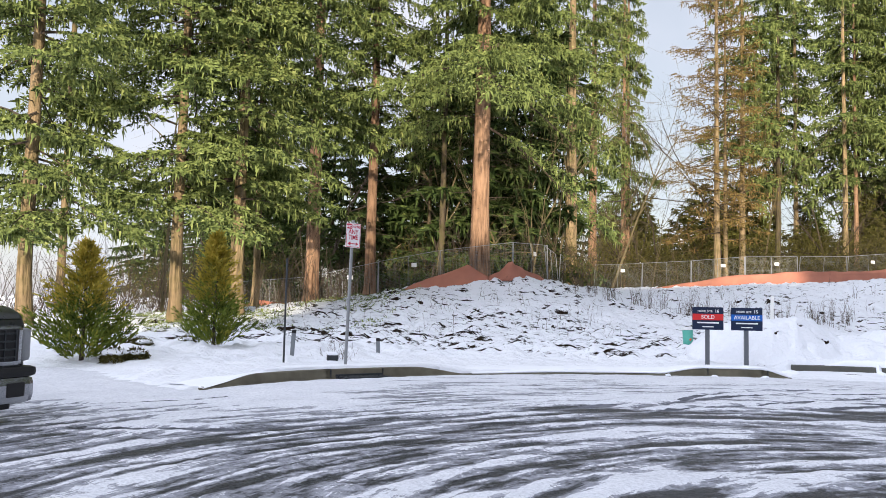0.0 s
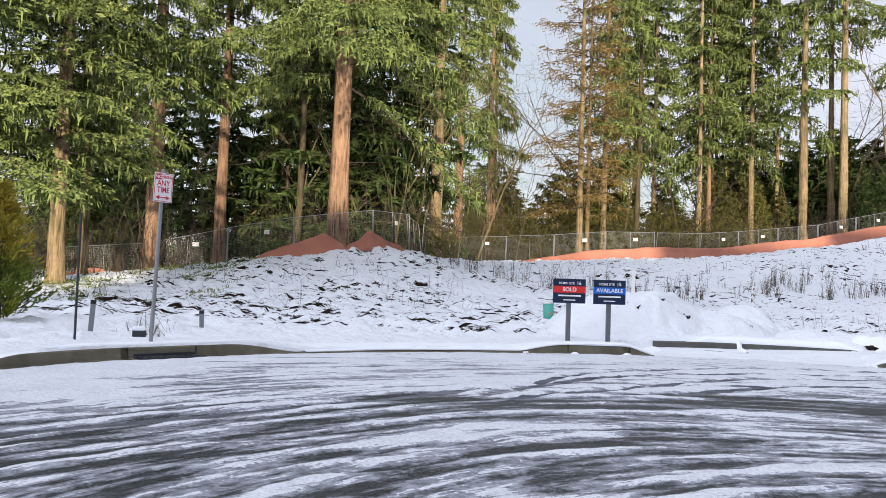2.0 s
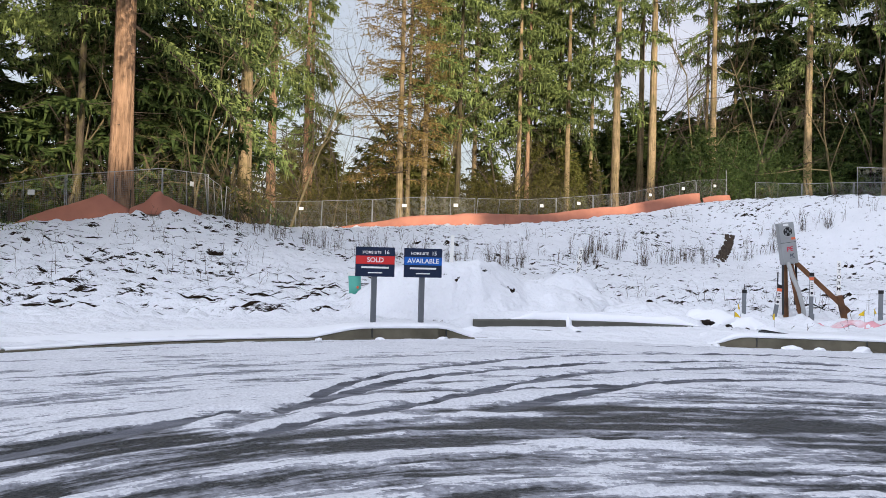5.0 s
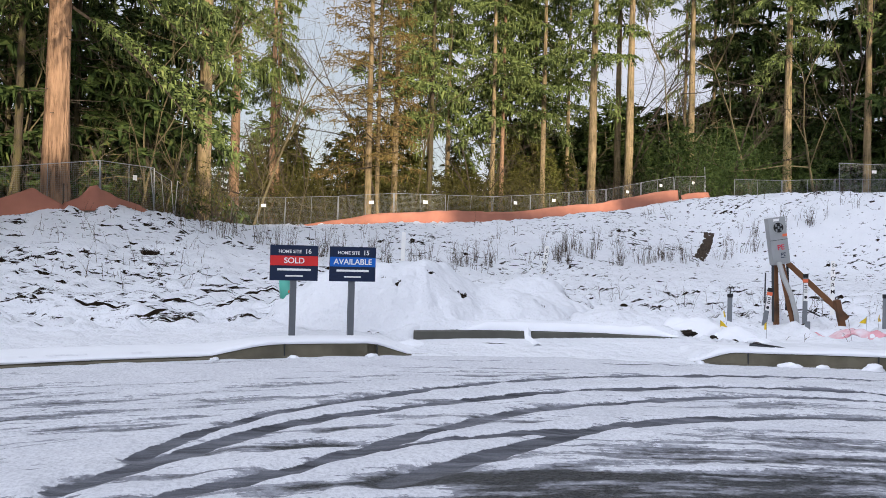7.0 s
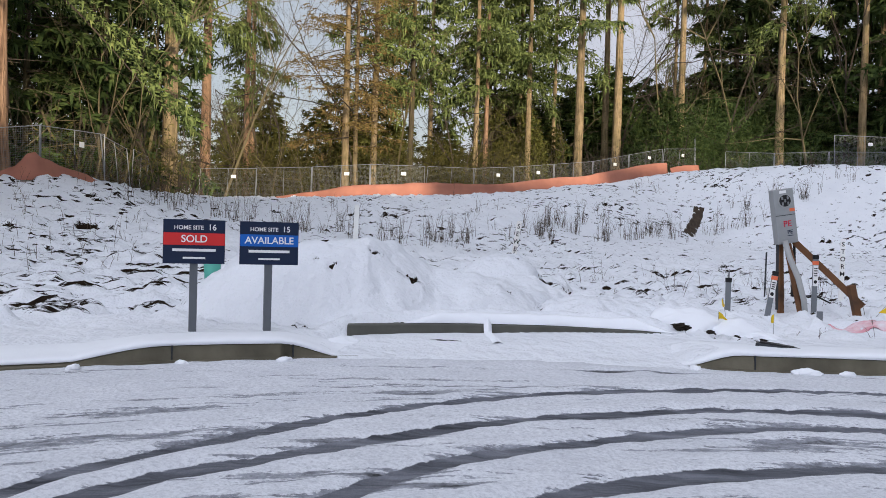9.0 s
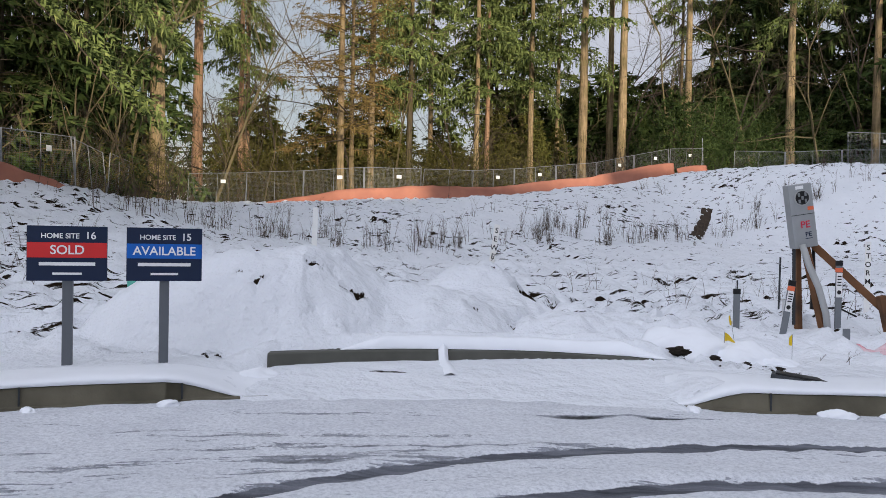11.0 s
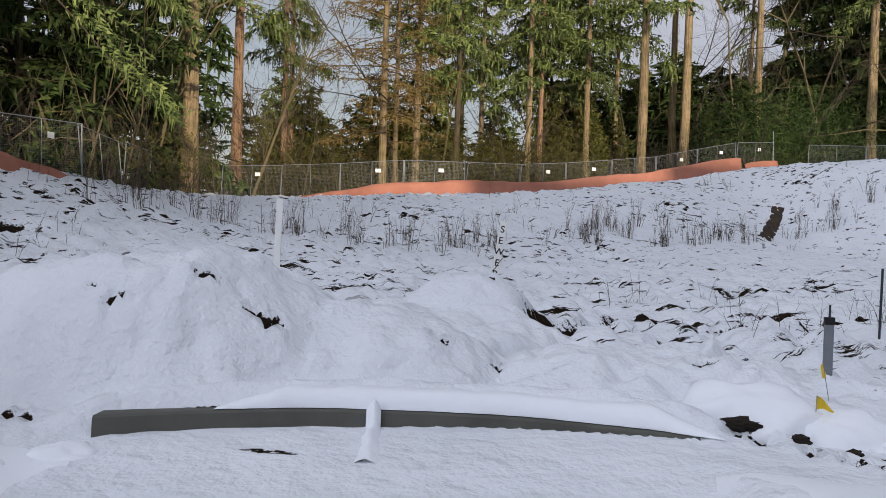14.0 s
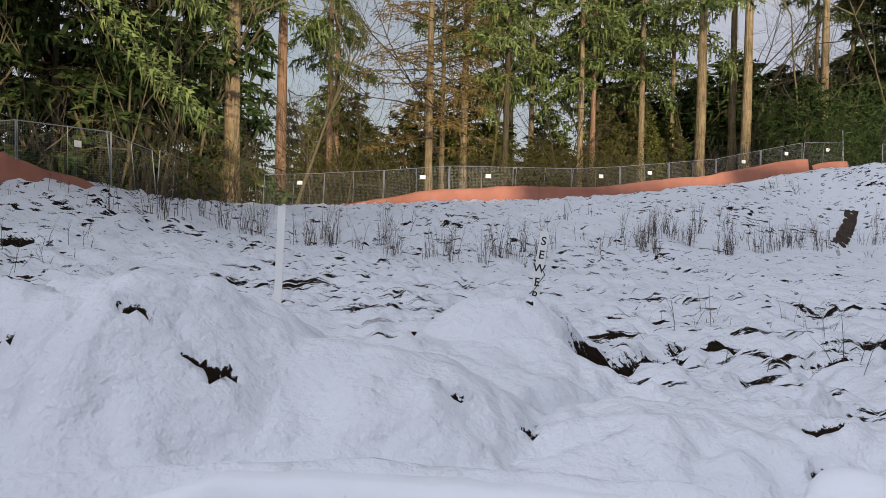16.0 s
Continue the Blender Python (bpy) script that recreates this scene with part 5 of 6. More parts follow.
def shade_house(x, y, w, d, h, ridge):
    base = empty("house", pose(x, y, 0), "plain grey house shape added unseen to shade the road", "house", "houses across the road")
    part("wall", box(w, d, h, (0, 0, h / 2)), M_PLAIN, base)
    verts = [(-w / 2 - 0.4, -d / 2 - 0.4, h), (w / 2 + 0.4, -d / 2 - 0.4, h), (w / 2 + 0.4, d / 2 + 0.4, h), (-w / 2 - 0.4, d / 2 + 0.4, h), (-w / 2 - 0.4, 0, ridge), (w / 2 + 0.4, 0, ridge)]
    mesh_object("roof", verts, [(0, 1, 5, 4), (2, 3, 4, 5), (0, 4, 3), (1, 2, 5), (0, 3, 2, 1)], M_DARKSTEEL, base)


for hx, ridge in ((5.1, 12.6), (19.1, 13.2), (33.1, 15.5), (47.1, 17.6), (61.1, 18.4)):
    shade_house(hx, -18, 13.4, 12, 7.5, ridge)
# Unseen garage, added with a tilted roof to lower the shade on the left.
garage = empty("garage", pose(-4.4, -16, 0), "plain grey garage shape added unseen to shade the left side", "garage")
part("wall", box(5.0, 6.0, 5.2, (0, 0, 2.6)), M_PLAIN, garage)
mesh_object("roof", [(-2.7, -3.3, 5.2), (2.5, -3.3, 5.2), (2.5, 3.3, 5.2), (-2.7, 3.3, 5.2), (-2.7, 0, 5.7), (2.5, 0, 8.0)], [(0, 1, 5, 4), (2, 3, 4, 5), (0, 4, 3), (1, 2, 5), (0, 3, 2, 1)], M_DARKSTEEL, garage)


# ---- utility stakes and the meter pedestal ----
M_TIMBER = flecked("weathered_timber", (0.16, 0.075, 0.035), 0.85, 0.4, 6, bump=0.5, dirt=(0.07, 0.04, 0.025))
M_METER = flecked("grey_enamel", (0.33, 0.345, 0.35), 0.45, 0.08, 5, metal=0.2, bump=0.05, dirt=(0.27, 0.28, 0.285))
M_BLACK = flecked("black_plastic", (0.012, 0.012, 0.013), 0.5, 0.3, 8)
M_PVC = flecked("grey_conduit", (0.36, 0.37, 0.37), 0.5, 0.1, 8)
M_STAKE = flecked("grey_fibre_stake", (0.17, 0.185, 0.20), 0.6, 0.15, 10)
M_ORTAG = flecked("orange_sticker", (0.75, 0.16, 0.07), 0.5, 0.1, 8)
M_YELLOW = flecked("yellow_flag", (0.72, 0.50, 0.02), 0.6, 0.12, 8)
M_REDFLAG = flecked("red_flag", (0.6, 0.03, 0.03), 0.6, 0.12, 8)
M_LATH = flecked("white_lath", (0.84, 0.84, 0.82), 0.8, 0.06, 7, bump=0.3)
M_PINK = flecked("pink_paint", (0.68, 0.33, 0.37), 0.85, 0.2, 9, dirt=(0.78, 0.76, 0.80))
M_DIRT = flecked("dark_soil", (0.05, 0.035, 0.024), 0.95, 0.5, 3, bump=0.8)


def beam(path, w, d):
    """A squared timber from one point to another."""
    a, b = Vector(path[0]), Vector(path[1])
    m = (b - a).to_track_quat("Z", "Y").to_matrix().to_4x4()
    return box(w, d, (b - a).length, (a + b) / 2, 0.006, m)


def pedestal():
    g = height_at(14.3, 19.9)
    base = empty("meter_pedestal", pose(14.4, 19.9, g, 0, 0, 0), "leaning grey meter box on weathered timber legs", "meter box")
    lean = pose(-0.02, 0.36, 1.09, 2, -9.5, -14)
    cab = part("meter_box", box(0.33, 0.17, 0.88, (0, 0, 0.44), 0.012), M_METER, base, "grey steel meter cabinet")
    cab.matrix_basis = lean
    part("seam", box(0.325, 0.004, 0.008, (0, -0.0865, 0.46)), M_DARKSTEEL, cab)
    ring = join(tube([(0.01, -0.082, 0.69), (0.01, -0.098, 0.69)], 0.108, 24))
    part("socket_ring", ring, M_PVC, cab)
    part("socket", tube([(0.01, -0.09, 0.69), (0.01, -0.1, 0.69)], 0.094, 24), M_BLACK, cab, "open black meter socket")
    for dx, dz in ((-0.045, 0.045), (0.045, 0.045), (-0.045, -0.045), (0.045, -0.045), (0, 0)):
        part("lug", box(0.026, 0.02, 0.05, (0.01 + dx, -0.105, 0.69 + dz), 0.003), M_GALV, cab)
    part("sticker", box(0.085, 0.003, 0.05, (0.115, -0.0875, 0.535)), M_ORTAG, cab, "orange sticker")
    part("sticker", box(0.11, 0.003, 0.045, (-0.01, -0.0875, 0.835)), M_WHITE, cab, "white sticker")
    lettering("letters", "PE", 0.135, M_SIGNRED, cab, (0.015, -0.0865, 0.315), label="red stencilled letters")
    lettering("letters", "PE", 0.09, M_NAVY, cab, (0.045, -0.0865, 0.18), label="blue letters")
    part("bar", box(0.10, 0.002, 0.01, (0.045, -0.0872, 0.125)), M_NAVY, cab)
    part("leg", beam([(0.05, -0.02, -0.15), (0.0, 0.38, 1.15)], 0.09, 0.09), M_TIMBER, base)
    part("leg", beam([(-0.02, 0.42, -0.15), (-0.1, 0.42, 1.25)], 0.08, 0.08), M_TIMBER, base)
    part("leg", beam([(-0.06, 0.46, 0.0), (-0.13, 0.42, 1.2)], 0.05, 0.05), M_DARKSTEEL, base)
    part("conduit", tube([(0.03, -0.09, -0.1), (0.01, -0.06, 0.2), (-0.05, 0.02, 0.55), (-0.10, 0.16, 0.85), (-0.12, 0.27, 1.12)], 0.045, 12), M_PVC, base, smooth=True)
    part("brace", beam([(0.14, 0.36, 1.12), (0.98, -0.25, 0.12)], 0.05, 0.10), M_TIMBER, base)
    part("anchor_post", beam([(0.86, -0.30, -0.15), (0.72, -0.26, 0.46)], 0.10, 0.10), M_TIMBER, base)
    part("drop_tube", tube([(0.17, 0.4, 1.1), (0.2, 0.4, 0.62), (0.21, 0.4, 0.4)], 0.022, 8), M_BLACK, base)
    part("tube_end", tube([(0.21, 0.4, 0.22), (0.21, 0.4, 0.42)], 0.055, 10), M_BLACK, base)
    cable = [(0.28, 0.5, 0.1), (0.4, 0.45, 0.22), (0.62, 0.4, 0.24), (0.85, 0.3, 0.12)]
    part("cable", tube(cable, 0.014, 6), M_BLACK, base)


pedestal()
pail = empty("pail", pose(14.62, 20.75, height_at(14.62, 20.75) - 0.02), "white plastic pail standing in snow", "pail")
part("body", tube([(0, 0, 0), (0, 0, 0.3)], [0.13, 0.15], 18), M_WHITE, pail)
part("rim", tube([(0, 0, 0.275), (0, 0, 0.3)], 0.158, 18), M_WHITE, pail)


def marker(x, y, high, lean, turn, labelled, label, cap=True):
    base = empty("marker_post", pose(x, y, height_at(x, y) - 0.03, 0, lean, turn), label, "marker post", "utility marker posts")
    part("post", box(0.085, 0.03, high, (0, 0, high / 2), 0.01), M_STAKE, base)
    if labelled:
        part("decal", box(0.08, 0.004, high * 0.34, (0, -0.0165, high * 0.66)), M_WHITE, base, "white warning decal")
        for k in range(4):
            part("text_bar", box(0.055, 0.003, 0.016, (0, -0.0185, high * (0.78 - 0.04 * k))), M_BLACK, base)
        part("emblem", tube([(0, -0.017, high * 0.56), (0, -0.021, high * 0.56)], 0.028, 16), M_BLACK, base)
        part("band", box(0.087, 0.034, 0.06, (0, 0, high * 0.87)), M_ORTAG, base, "orange band")
    if cap:
        part("cap", box(0.092, 0.038, 0.07, (0, 0, high - 0.033), 0.006), M_BLACK, base, "black cap")


marker(13.62, 19.72, 0.80, 9, -14, True, "leaning grey marker post with a white decal")
marker(14.62, 19.86, 0.97, 0, -14, True, "upright grey marker post with a white decal")
marker(13.02, 19.85, 0.56, 0, -14, False, "short grey marker post with a black cap")
marker(15.05, 18.45, 0.6, 0, -20, False, "grey marker post behind survey flags")
marker(13.75, 18.75, 0.17, 0, -14, False, "grey stub of a cut marker post", False)
marker(-3.4, 16.55, 0.62, 3, 10, False, "grey marker post leaning beside the footway")
marker(-1.97, 18.3, 0.36, -2, 5, False, "short grey marker stake with a black cap")


def rod(x, y, high, lean, label, radius=0.012):
    base = empty("rod", pose(x, y, height_at(x, y) - 0.05, 0, lean, 0), label, "rod", "thin rods")
    part("shaft", tube([(0, 0, 0), (0, 0, high)], radius, 7), M_DARKSTEEL, base)


rod(15.7, 22.4, 0.95, 0.5, "thin black steel rod standing in snow", 0.016)
rod(-3.2, 15.45, 2.05, 0, "dark slender sapling stake by the kerb", 0.02)
rod(13.06, 19.9, 0.68, 0, "thin yellow stick beside a marker post", 0.01)


def flag(x, y, turn, tilt, cloth, label):
    base = empty("survey_flag", pose(x, y, height_at(x, y) - 0.05, tilt, 0, turn), label, "flag", "survey flags")
    part("wire", tube([(0, 0, 0), (0, 0, 0.34)], 0.003, 5), M_GALV, base)
    n = 6
    verts = []
    for k in range(n):
        u = k / (n - 1)
        w = 0.055 * (1 - u) + 0.004
        for s in (-1, 1):
            for t in (-0.0015, 0.0015):
                verts.append((0.105 * u, 0.018 * math.sin(u * 5) + t, 0.275 + s * w - 0.05 * u))
    faces = []
    for k in range(n - 1):
        a, b = k * 4, k * 4 + 4
        faces += [(a, b, b + 2, a + 2), (a + 1, a + 3, b + 3, b + 1), (a, a + 1, b + 1, b), (a + 2, b + 2, b + 3, a + 3)]
    mesh_object("cloth", verts, faces, cloth, base)


flag(12.33, 17.95, 75, 0, M_YELLOW, "small yellow utility flag drooping on a wire")
flag(12.16, 18.68, 60, -10, M_YELLOW, "small yellow utility flag on a bent wire")
flag(11.72, 18.25, -35, 30, M_YELLOW, "yellow utility flag knocked over in snow")
flag(14.75, 18.3, 40, 5, M_YELLOW, "yellow utility flag among the stakes")
flag(14.95, 18.75, 150, 0, M_YELLOW, "yellow utility flag beside a grey stake")
flag(14.9, 18.15, 20, 12, M_REDFLAG, "small red utility flag in snow")


def lath(x, y, high, lean, turn, word, label, foot=None):
    base = empty("survey_lath", pose(x, y, height_at(x, y) - 0.12, 0, lean, turn), label, "survey lath", "survey laths")
    part("strip", box(0.09, 0.022, high, (0, 0, high / 2), 0.004), M_LATH, base)
    for k, c in enumerate(word):
        lettering("letter", c, 0.12, M_BLACK, base, (0, -0.0115, high - 0.10 - 0.14 * k), depth=0.001)
    if foot:
        part("paint_band", box(0.092, 0.024, 0.10, (0, 0, foot)), M_ORTAG, base, "red paint band")
    return base


lath(8.12, 24.75, 1.66, 1.5, -8, "", "white survey lath standing behind a snow heap")
lath(10.72, 23.14, 1.2, 8, -6, "SEWER", "white survey lath lettered sewer, leaning", 0.2)
lath(16.85, 21.7, 1.33, 0, -20, "STORM", "white survey lath lettered storm")


def tangle(x, y, r, seed):
    """Thin wire wound loosely round a lath."""
    rng = np.random.default_rng(seed)
    z = height_at(x, y)
    pts = [(x + r * math.cos(a) + 0.02 * rng.normal(), y + r * math.sin(a), z + 0.1 + 0.07 * k) for k, a in enumerate(np.arange(0, 9, 0.8))]
    ob = part("tie_wire", tube(pts, 0.005, 5), M_DARKSTEEL, None)
    tagged(ob, "dark tie wire wound round a lath", "wire")


tangle(10.83, 23.14, 0.07, 4)


def seedling_tube(x, y):
    base = empty("seedling_tube", pose(x, y, height_at(x, y) - 0.05, 0, -3, 10), "teal plastic tube with a white rim standing in snow", "tube")
    part("shell", tube([(0, 0, 0), (0, 0, 0.3), (0, 0, 0.62)], [0.125, 0.13, 0.135], 20), M_TEAL, base, smooth=True)
    part("rim", tube([(0, 0, 0.6), (0, 0, 0.68)], 0.145, 20), M_WHITE, base, "white plastic rim")
    part("dot", tube([(0.02, -0.128, 0.35), (0.02, -0.136, 0.35)], 0.03, 12), M_ORTAG, base, "orange dot")


seedling_tube(5.5, 22.75)
vault = empty("vault_lid", pose(11.6, 16.85, height_at(11.6, 16.85) - 0.055, -4, 6, -40), "dark vault lid half buried in snow", "vault lid")
part("frame", box(0.62, 0.36, 0.07, (0, 0, 0.03), 0.01), M_DARKSTEEL, vault)
part("cover", box(0.55, 0.29, 0.02, (0, 0, 0.072), 0.005), M_BLACK, vault)
block = empty("stone_block", pose(-2.45, 16.2, height_at(-2.45, 16.2) - 0.05, 4, 0, 20), "small dark block under a cap of snow", "block")
part("block", box(0.22, 0.16, 0.16, (0, 0, 0.08), 0.02), M_DARKSTEEL, block)
part("snow", box(0.2, 0.15, 0.07, (0, 0, 0.185), 0.03), M_CAP, block)


def draped(name, cx, cy, length, width, turn, lift, material, label, category, seed, ragged=0.3):
    """A thin ragged sheet that follows the ground."""
    n, m = 40, 14
    c, s = math.cos(radians(turn)), math.sin(radians(turn))
    u, v = np.meshgrid(np.linspace(-1, 1, n), np.linspace(-1, 1, m))
    edge = 1 + ragged * (fbm(u * 2 + 3, v * 2, 3, seed) - 0.5) * 2
    x = cx + (u * length / 2 * c - v * edge * width / 2 * s)
    y = cy + (u * length / 2 * s + v * edge * width / 2 * c)
    z = lot_surface(x.ravel(), y.ravel())[0] + lift * (0.6 + 0.8 * fbm(u.ravel() * 6, v.ravel() * 4, 2, seed)) - 0.05 * (np.maximum(np.abs(u), np.abs(v)).ravel() > 0.95)
    idx = np.arange(n * m).reshape(m, n)
    quads = np.stack([idx[:-1, :-1], idx[:-1, 1:], idx[1:, 1:], idx[1:, :-1]], -1).reshape(-1, 4)
    return tagged(fast_mesh(name, np.stack([x.ravel(), y.ravel(), z], 1), quads, material), label, category, kind="stuff")


draped("bare_strip", 31.4, 48.3, 5.6, 0.55, 50.5, 0.05, M_DIRT, "strip of bare dark soil on the snowy bank", "soil", 5, 0.35)
draped("paint_mark", 14.6, 17.95, 1.7, 0.24, -38, 0.012, M_PINK, "pink marking paint sprayed over snow", "paint", 8, 0.9)
draped("paint_mark", 14.25, 18.55, 0.9, 0.2, -10, 0.02, M_PINK, "thin streak of pink marking paint", "paint", 9, 0.9)


def snow_ridge():
    """A low snow ridge that runs from the footway slab down the apron."""
    n, m, verts = 18, 9, []
    for k in range(n):
        t = k / (n - 1)
        u, v = -0.31 + 0.10 * t, float(drive_back(-0.31)) + 0.14 - 0.95 * t
        w = 0.018 + 0.065 * t + 0.03 * float(vnoise(k * 0.9, 2.5, 5))
        u = u + 0.02 * (float(vnoise(k * 0.6, 7.5, 6)) - 0.5)
        for j in range(m):
            a = -1 + 2 * j / (m - 1)
            uu = u + a * w
            x, y = 8.7 + (uu * 0.96 + v * 0.28), 17.5 + (-0.28 * uu + 0.96 * v)
            floor = max(height_at(x, y), 0.23 * (1 - float(sstep(0.17, 0.30, t))))
            crest = (0.05 * (1 - 0.6 * t) + 0.04 * float(vnoise(k * 0.8, j * 0.4, 3))) * (1 - abs(a)) ** 0.8
            verts.append((x, y, floor + crest - 0.012))
    faces = [(i * m + j, (i + 1) * m + j, (i + 1) * m + j + 1, i * m + j + 1) for i in range(n - 1) for j in range(m - 1)]
    tagged(mesh_object("snow_ridge", verts, faces, M_CAP, None, True), "narrow snow ridge over a slab joint", "snow", kind="stuff")


snow_ridge()


def snow_clump(x, y, z, sx, sy, sz, turn, seed):
    bm = bmesh.new()
    bmesh.ops.create_icosphere(bm, subdivisions=4, radius=1)
    for w in bm.verts:
        k = 1 + 0.3 * noise.noise(w.co * 1.6 + Vector((seed, 0, 0))) + 0.1 * noise.noise(w.co * 5 + Vector((0, seed, 0)))
        w.co = w.co * k
    bmesh.ops.transform(bm, matrix=pose(x, y, z, 0, 0, turn) @ Matrix.Diagonal((sx, sy, sz, 1)), verts=bm.verts[:])
    tagged(part("snow_clump", bm, M_CAP, None, "", True), "rounded clump of snow beside the kerb and slab", "snow", kind="stuff")


snow_clump(6.88, 18.62, 0.02, 0.26, 0.17, 0.10, -10, 3)
snow_clump(11.42, 18.55, 0.15, 0.6, 0.38, 0.30, -35, 8)
snow_clump(11.84, 18.15, 0.14, 0.42, 0.3, 0.22, -50, 11)
snow_clump(12.05, 17.85, 0.12, 0.26, 0.2, 0.12, -50, 14)
for cx, cy, size in ((11.35, 16.2, 0.14), (11.75, 16.08, 0.09), (12.3, 15.82, 0.2), (5.15, 17.55, 0.08), (6.15, 17.62, 0.09), (10.3, 16.62, 0.1), (4.2, 17.35, 0.1)):
    snow_clump(cx, cy, 0.02, size, size * 0.5, size * 0.38, 60 * cx, cx)


def snow_lip():
    """The soft edge of the snow that hangs over the footway slab."""
    n, m, verts = 110, 9, []
    for k in range(n):
        t = k / (n - 1)
        u = -1.35 + 3.35 * t
        back = float(drive_back(u))
        full = min(1.0, 8 * t, 8 * (1 - t))
        thick = full * (0.10 + 0.035 * float(vnoise(u * 1.9, 1.5, 23)) + 0.02 * float(vnoise(u * 8, 2.5, 24)))
        front = 0.05 - 0.05 * float(vnoise(u * 2.6, 4.5, 25)) - 0.025 * float(vnoise(u * 11, 6.5, 26))
        base = 0.222 - 0.02 * (u + 2.05) / 3.8
        for j in range(m):
            a = math.pi * 0.5 * j / (m - 3) if j < m - 2 else math.pi / 2
            v = back + front + 0.09 * (1 - math.cos(a)) + (0.14 * (j - m + 3) if j >= m - 2 else 0)
            z = base + 0.004 + thick * math.sin(a) - (0.10 if j == m - 1 else 0)
            verts.append((8.7 + (u * 0.96 + v * 0.28), 17.5 + (-0.28 * u + 0.96 * v), z))
    faces = [(i * m + j, (i + 1) * m + j, (i + 1) * m + j + 1, i * m + j + 1) for i in range(n - 1) for j in range(m - 1)]
    tagged(mesh_object("snow_lip", verts, faces, M_CAP, None, True), "rounded lip of snow over the footway slab", "snow", kind="stuff")


snow_lip()


def soil_clod(x, y, sx, sy, sz, turn, seed):
    bm = bmesh.new()
    bmesh.ops.create_icosphere(bm, subdivisions=3, radius=1)
    for w in bm.verts:
        w.co = w.co * (1 + 0.45 * noise.noise(w.co * 2.2 + Vector((seed, 0, 0))) + 0.3 * noise.noise(w.co * 6 + Vector((0, seed, 0))))
    bmesh.ops.transform(bm, matrix=pose(x, y, height_at(x, y) + 0.3 * sz, 0, 0, turn) @ Matrix.Diagonal((sx, sy, sz, 1)), verts=bm.verts[:])
    tagged(part("soil_clod", bm, M_SOILDARK, None, "", False), "dark wet soil showing under snow at the drive", "soil", "soil clods")


M_SOILDARK = flecked("wet_dark_soil", (0.018, 0.013, 0.009), 0.95, 0.6, 9, bump=1.0)
for clod in ((11.14, 18.24, 0.14, 0.05, 0.05, -25, 1), (11.42, 17.98, 0.06, 0.04, 0.035, -20, 2), (11.62, 17.74, 0.05, 0.04, 0.03, -40, 3), (11.76, 17.5, 0.10, 0.04, 0.02, -50, 4), (6.62, 19.12, 0.2, 0.06, 0.015, -20, 6)):
    soil_clod(*clod)


def storm_drain():
    k = int(np.argmin(np.hypot(KERB[:, 0] + 1.55, KERB[:, 1] - 14.6)))
    ang = math.degrees(math.atan2(-KNORM[k][0], KNORM[k][1]))
    at = KERB[k] - KNORM[k] * 0.2
    base = empty("storm_drain", pose(at[0], at[1], 0.03, 0, 0, ang), "dark iron storm drain in the gutter, free of snow", "drain")
    for y in (-0.15, 0.15):
        part("frame", box(0.95, 0.04, 0.05, (0, y, 0.0), 0.005), M_DARKSTEEL, base)
    part("well", box(0.9, 0.27, 0.02, (0, 0, -0.012)), M_BLACK, base)
    for i in range(11):
        part("bar", box(0.03, 0.27, 0.03, (-0.42 + 0.084 * i, 0, 0.008), 0.004), M_DARKSTEEL, base)
    part("back", box(0.95, 0.03, 0.05, (0, 0.175, 0.03), 0.006), M_DARKSTEEL, base)


storm_drain()


# ---- cedars, shrubs and weeds by the drive ----
def cedar(x, y, high, wide, seed, label):
    rng = np.random.default_rng(seed)
    base = empty("cedar_shrub", pose(x, y, height_at(x, y) - 0.05), label, "shrub", "golden cedars")
    part("stem", tube([(0, 0, -0.1), (0.02, 0, high * 0.5), (0, 0, high * 0.97)], [0.05, 0.03, 0.006], 7), M_TWIG, base)
    n = 210
    u = ((np.arange(n) + rng.random(n)) / n) ** 1.15
    a = np.arange(n) * 2.39996 + 0.4 * rng.normal(size=n)
    reach = wide * (1 - u) ** 0.9 * (0.62 + 0.55 * rng.random(n)) * (0.7 + 0.6 * vnoise(a * 1.2, u * 7, seed)) + 0.05
    lv, lf, m = [], [], 0
    for k in range(n):
        S = 22 + int(30 * reach[k])
        q = 0.2 + 0.8 * rng.random(S)
        pz = u[k] * high * 0.92 + 0.05 + reach[k] * (0.75 * q ** 1.4 - 0.25 * q)
        fan = (rng.random(S) - 0.5) * 0.5 * (1.15 - q)
        pos = np.stack([np.cos(a[k] + fan) * reach[k] * q, np.sin(a[k] + fan) * reach[k] * q, pz], 1) + rng.normal(size=(S, 3)) * 0.022
        yaw = a[k] + fan * 2 + rng.normal(size=S) * 0.5
        dip = 0.65 + 0.3 * rng.normal(size=S)
        way = np.stack([np.cos(yaw) * np.cos(dip), np.sin(yaw) * np.cos(dip), np.sin(dip)], 1)
        side = unit(np.cross(way, rng.normal(size=(S, 3))))
        v, f = kites(pos, way, side, 0.08 + 0.09 * rng.random(S), 0.022 + 0.02 * rng.random(S))
        lv.append(v)
        lf.append(f + m)
        m += len(v)
    v = np.concatenate(lv)
    f = np.concatenate(lf)
    pick = v[f[:, 0], 2] / high + 0.25 * (rng.random(len(f)) - 0.5) > 0.47
    fast_mesh("foliage", v, f[~pick], M_GOLD, base, smooth=False)["kind"] = "stuff"
    fast_mesh("golden_foliage", v, f[pick], M_GOLDTIP, base, smooth=False)["kind"] = "stuff"
    return base


cedar(-7.15, 15.15, 2.45, 1.0, 1, "golden green cedar shrub beside the drive")
cedar(-5.75, 18.1, 2.75, 0.82, 2, "golden tipped cedar shrub in snow")


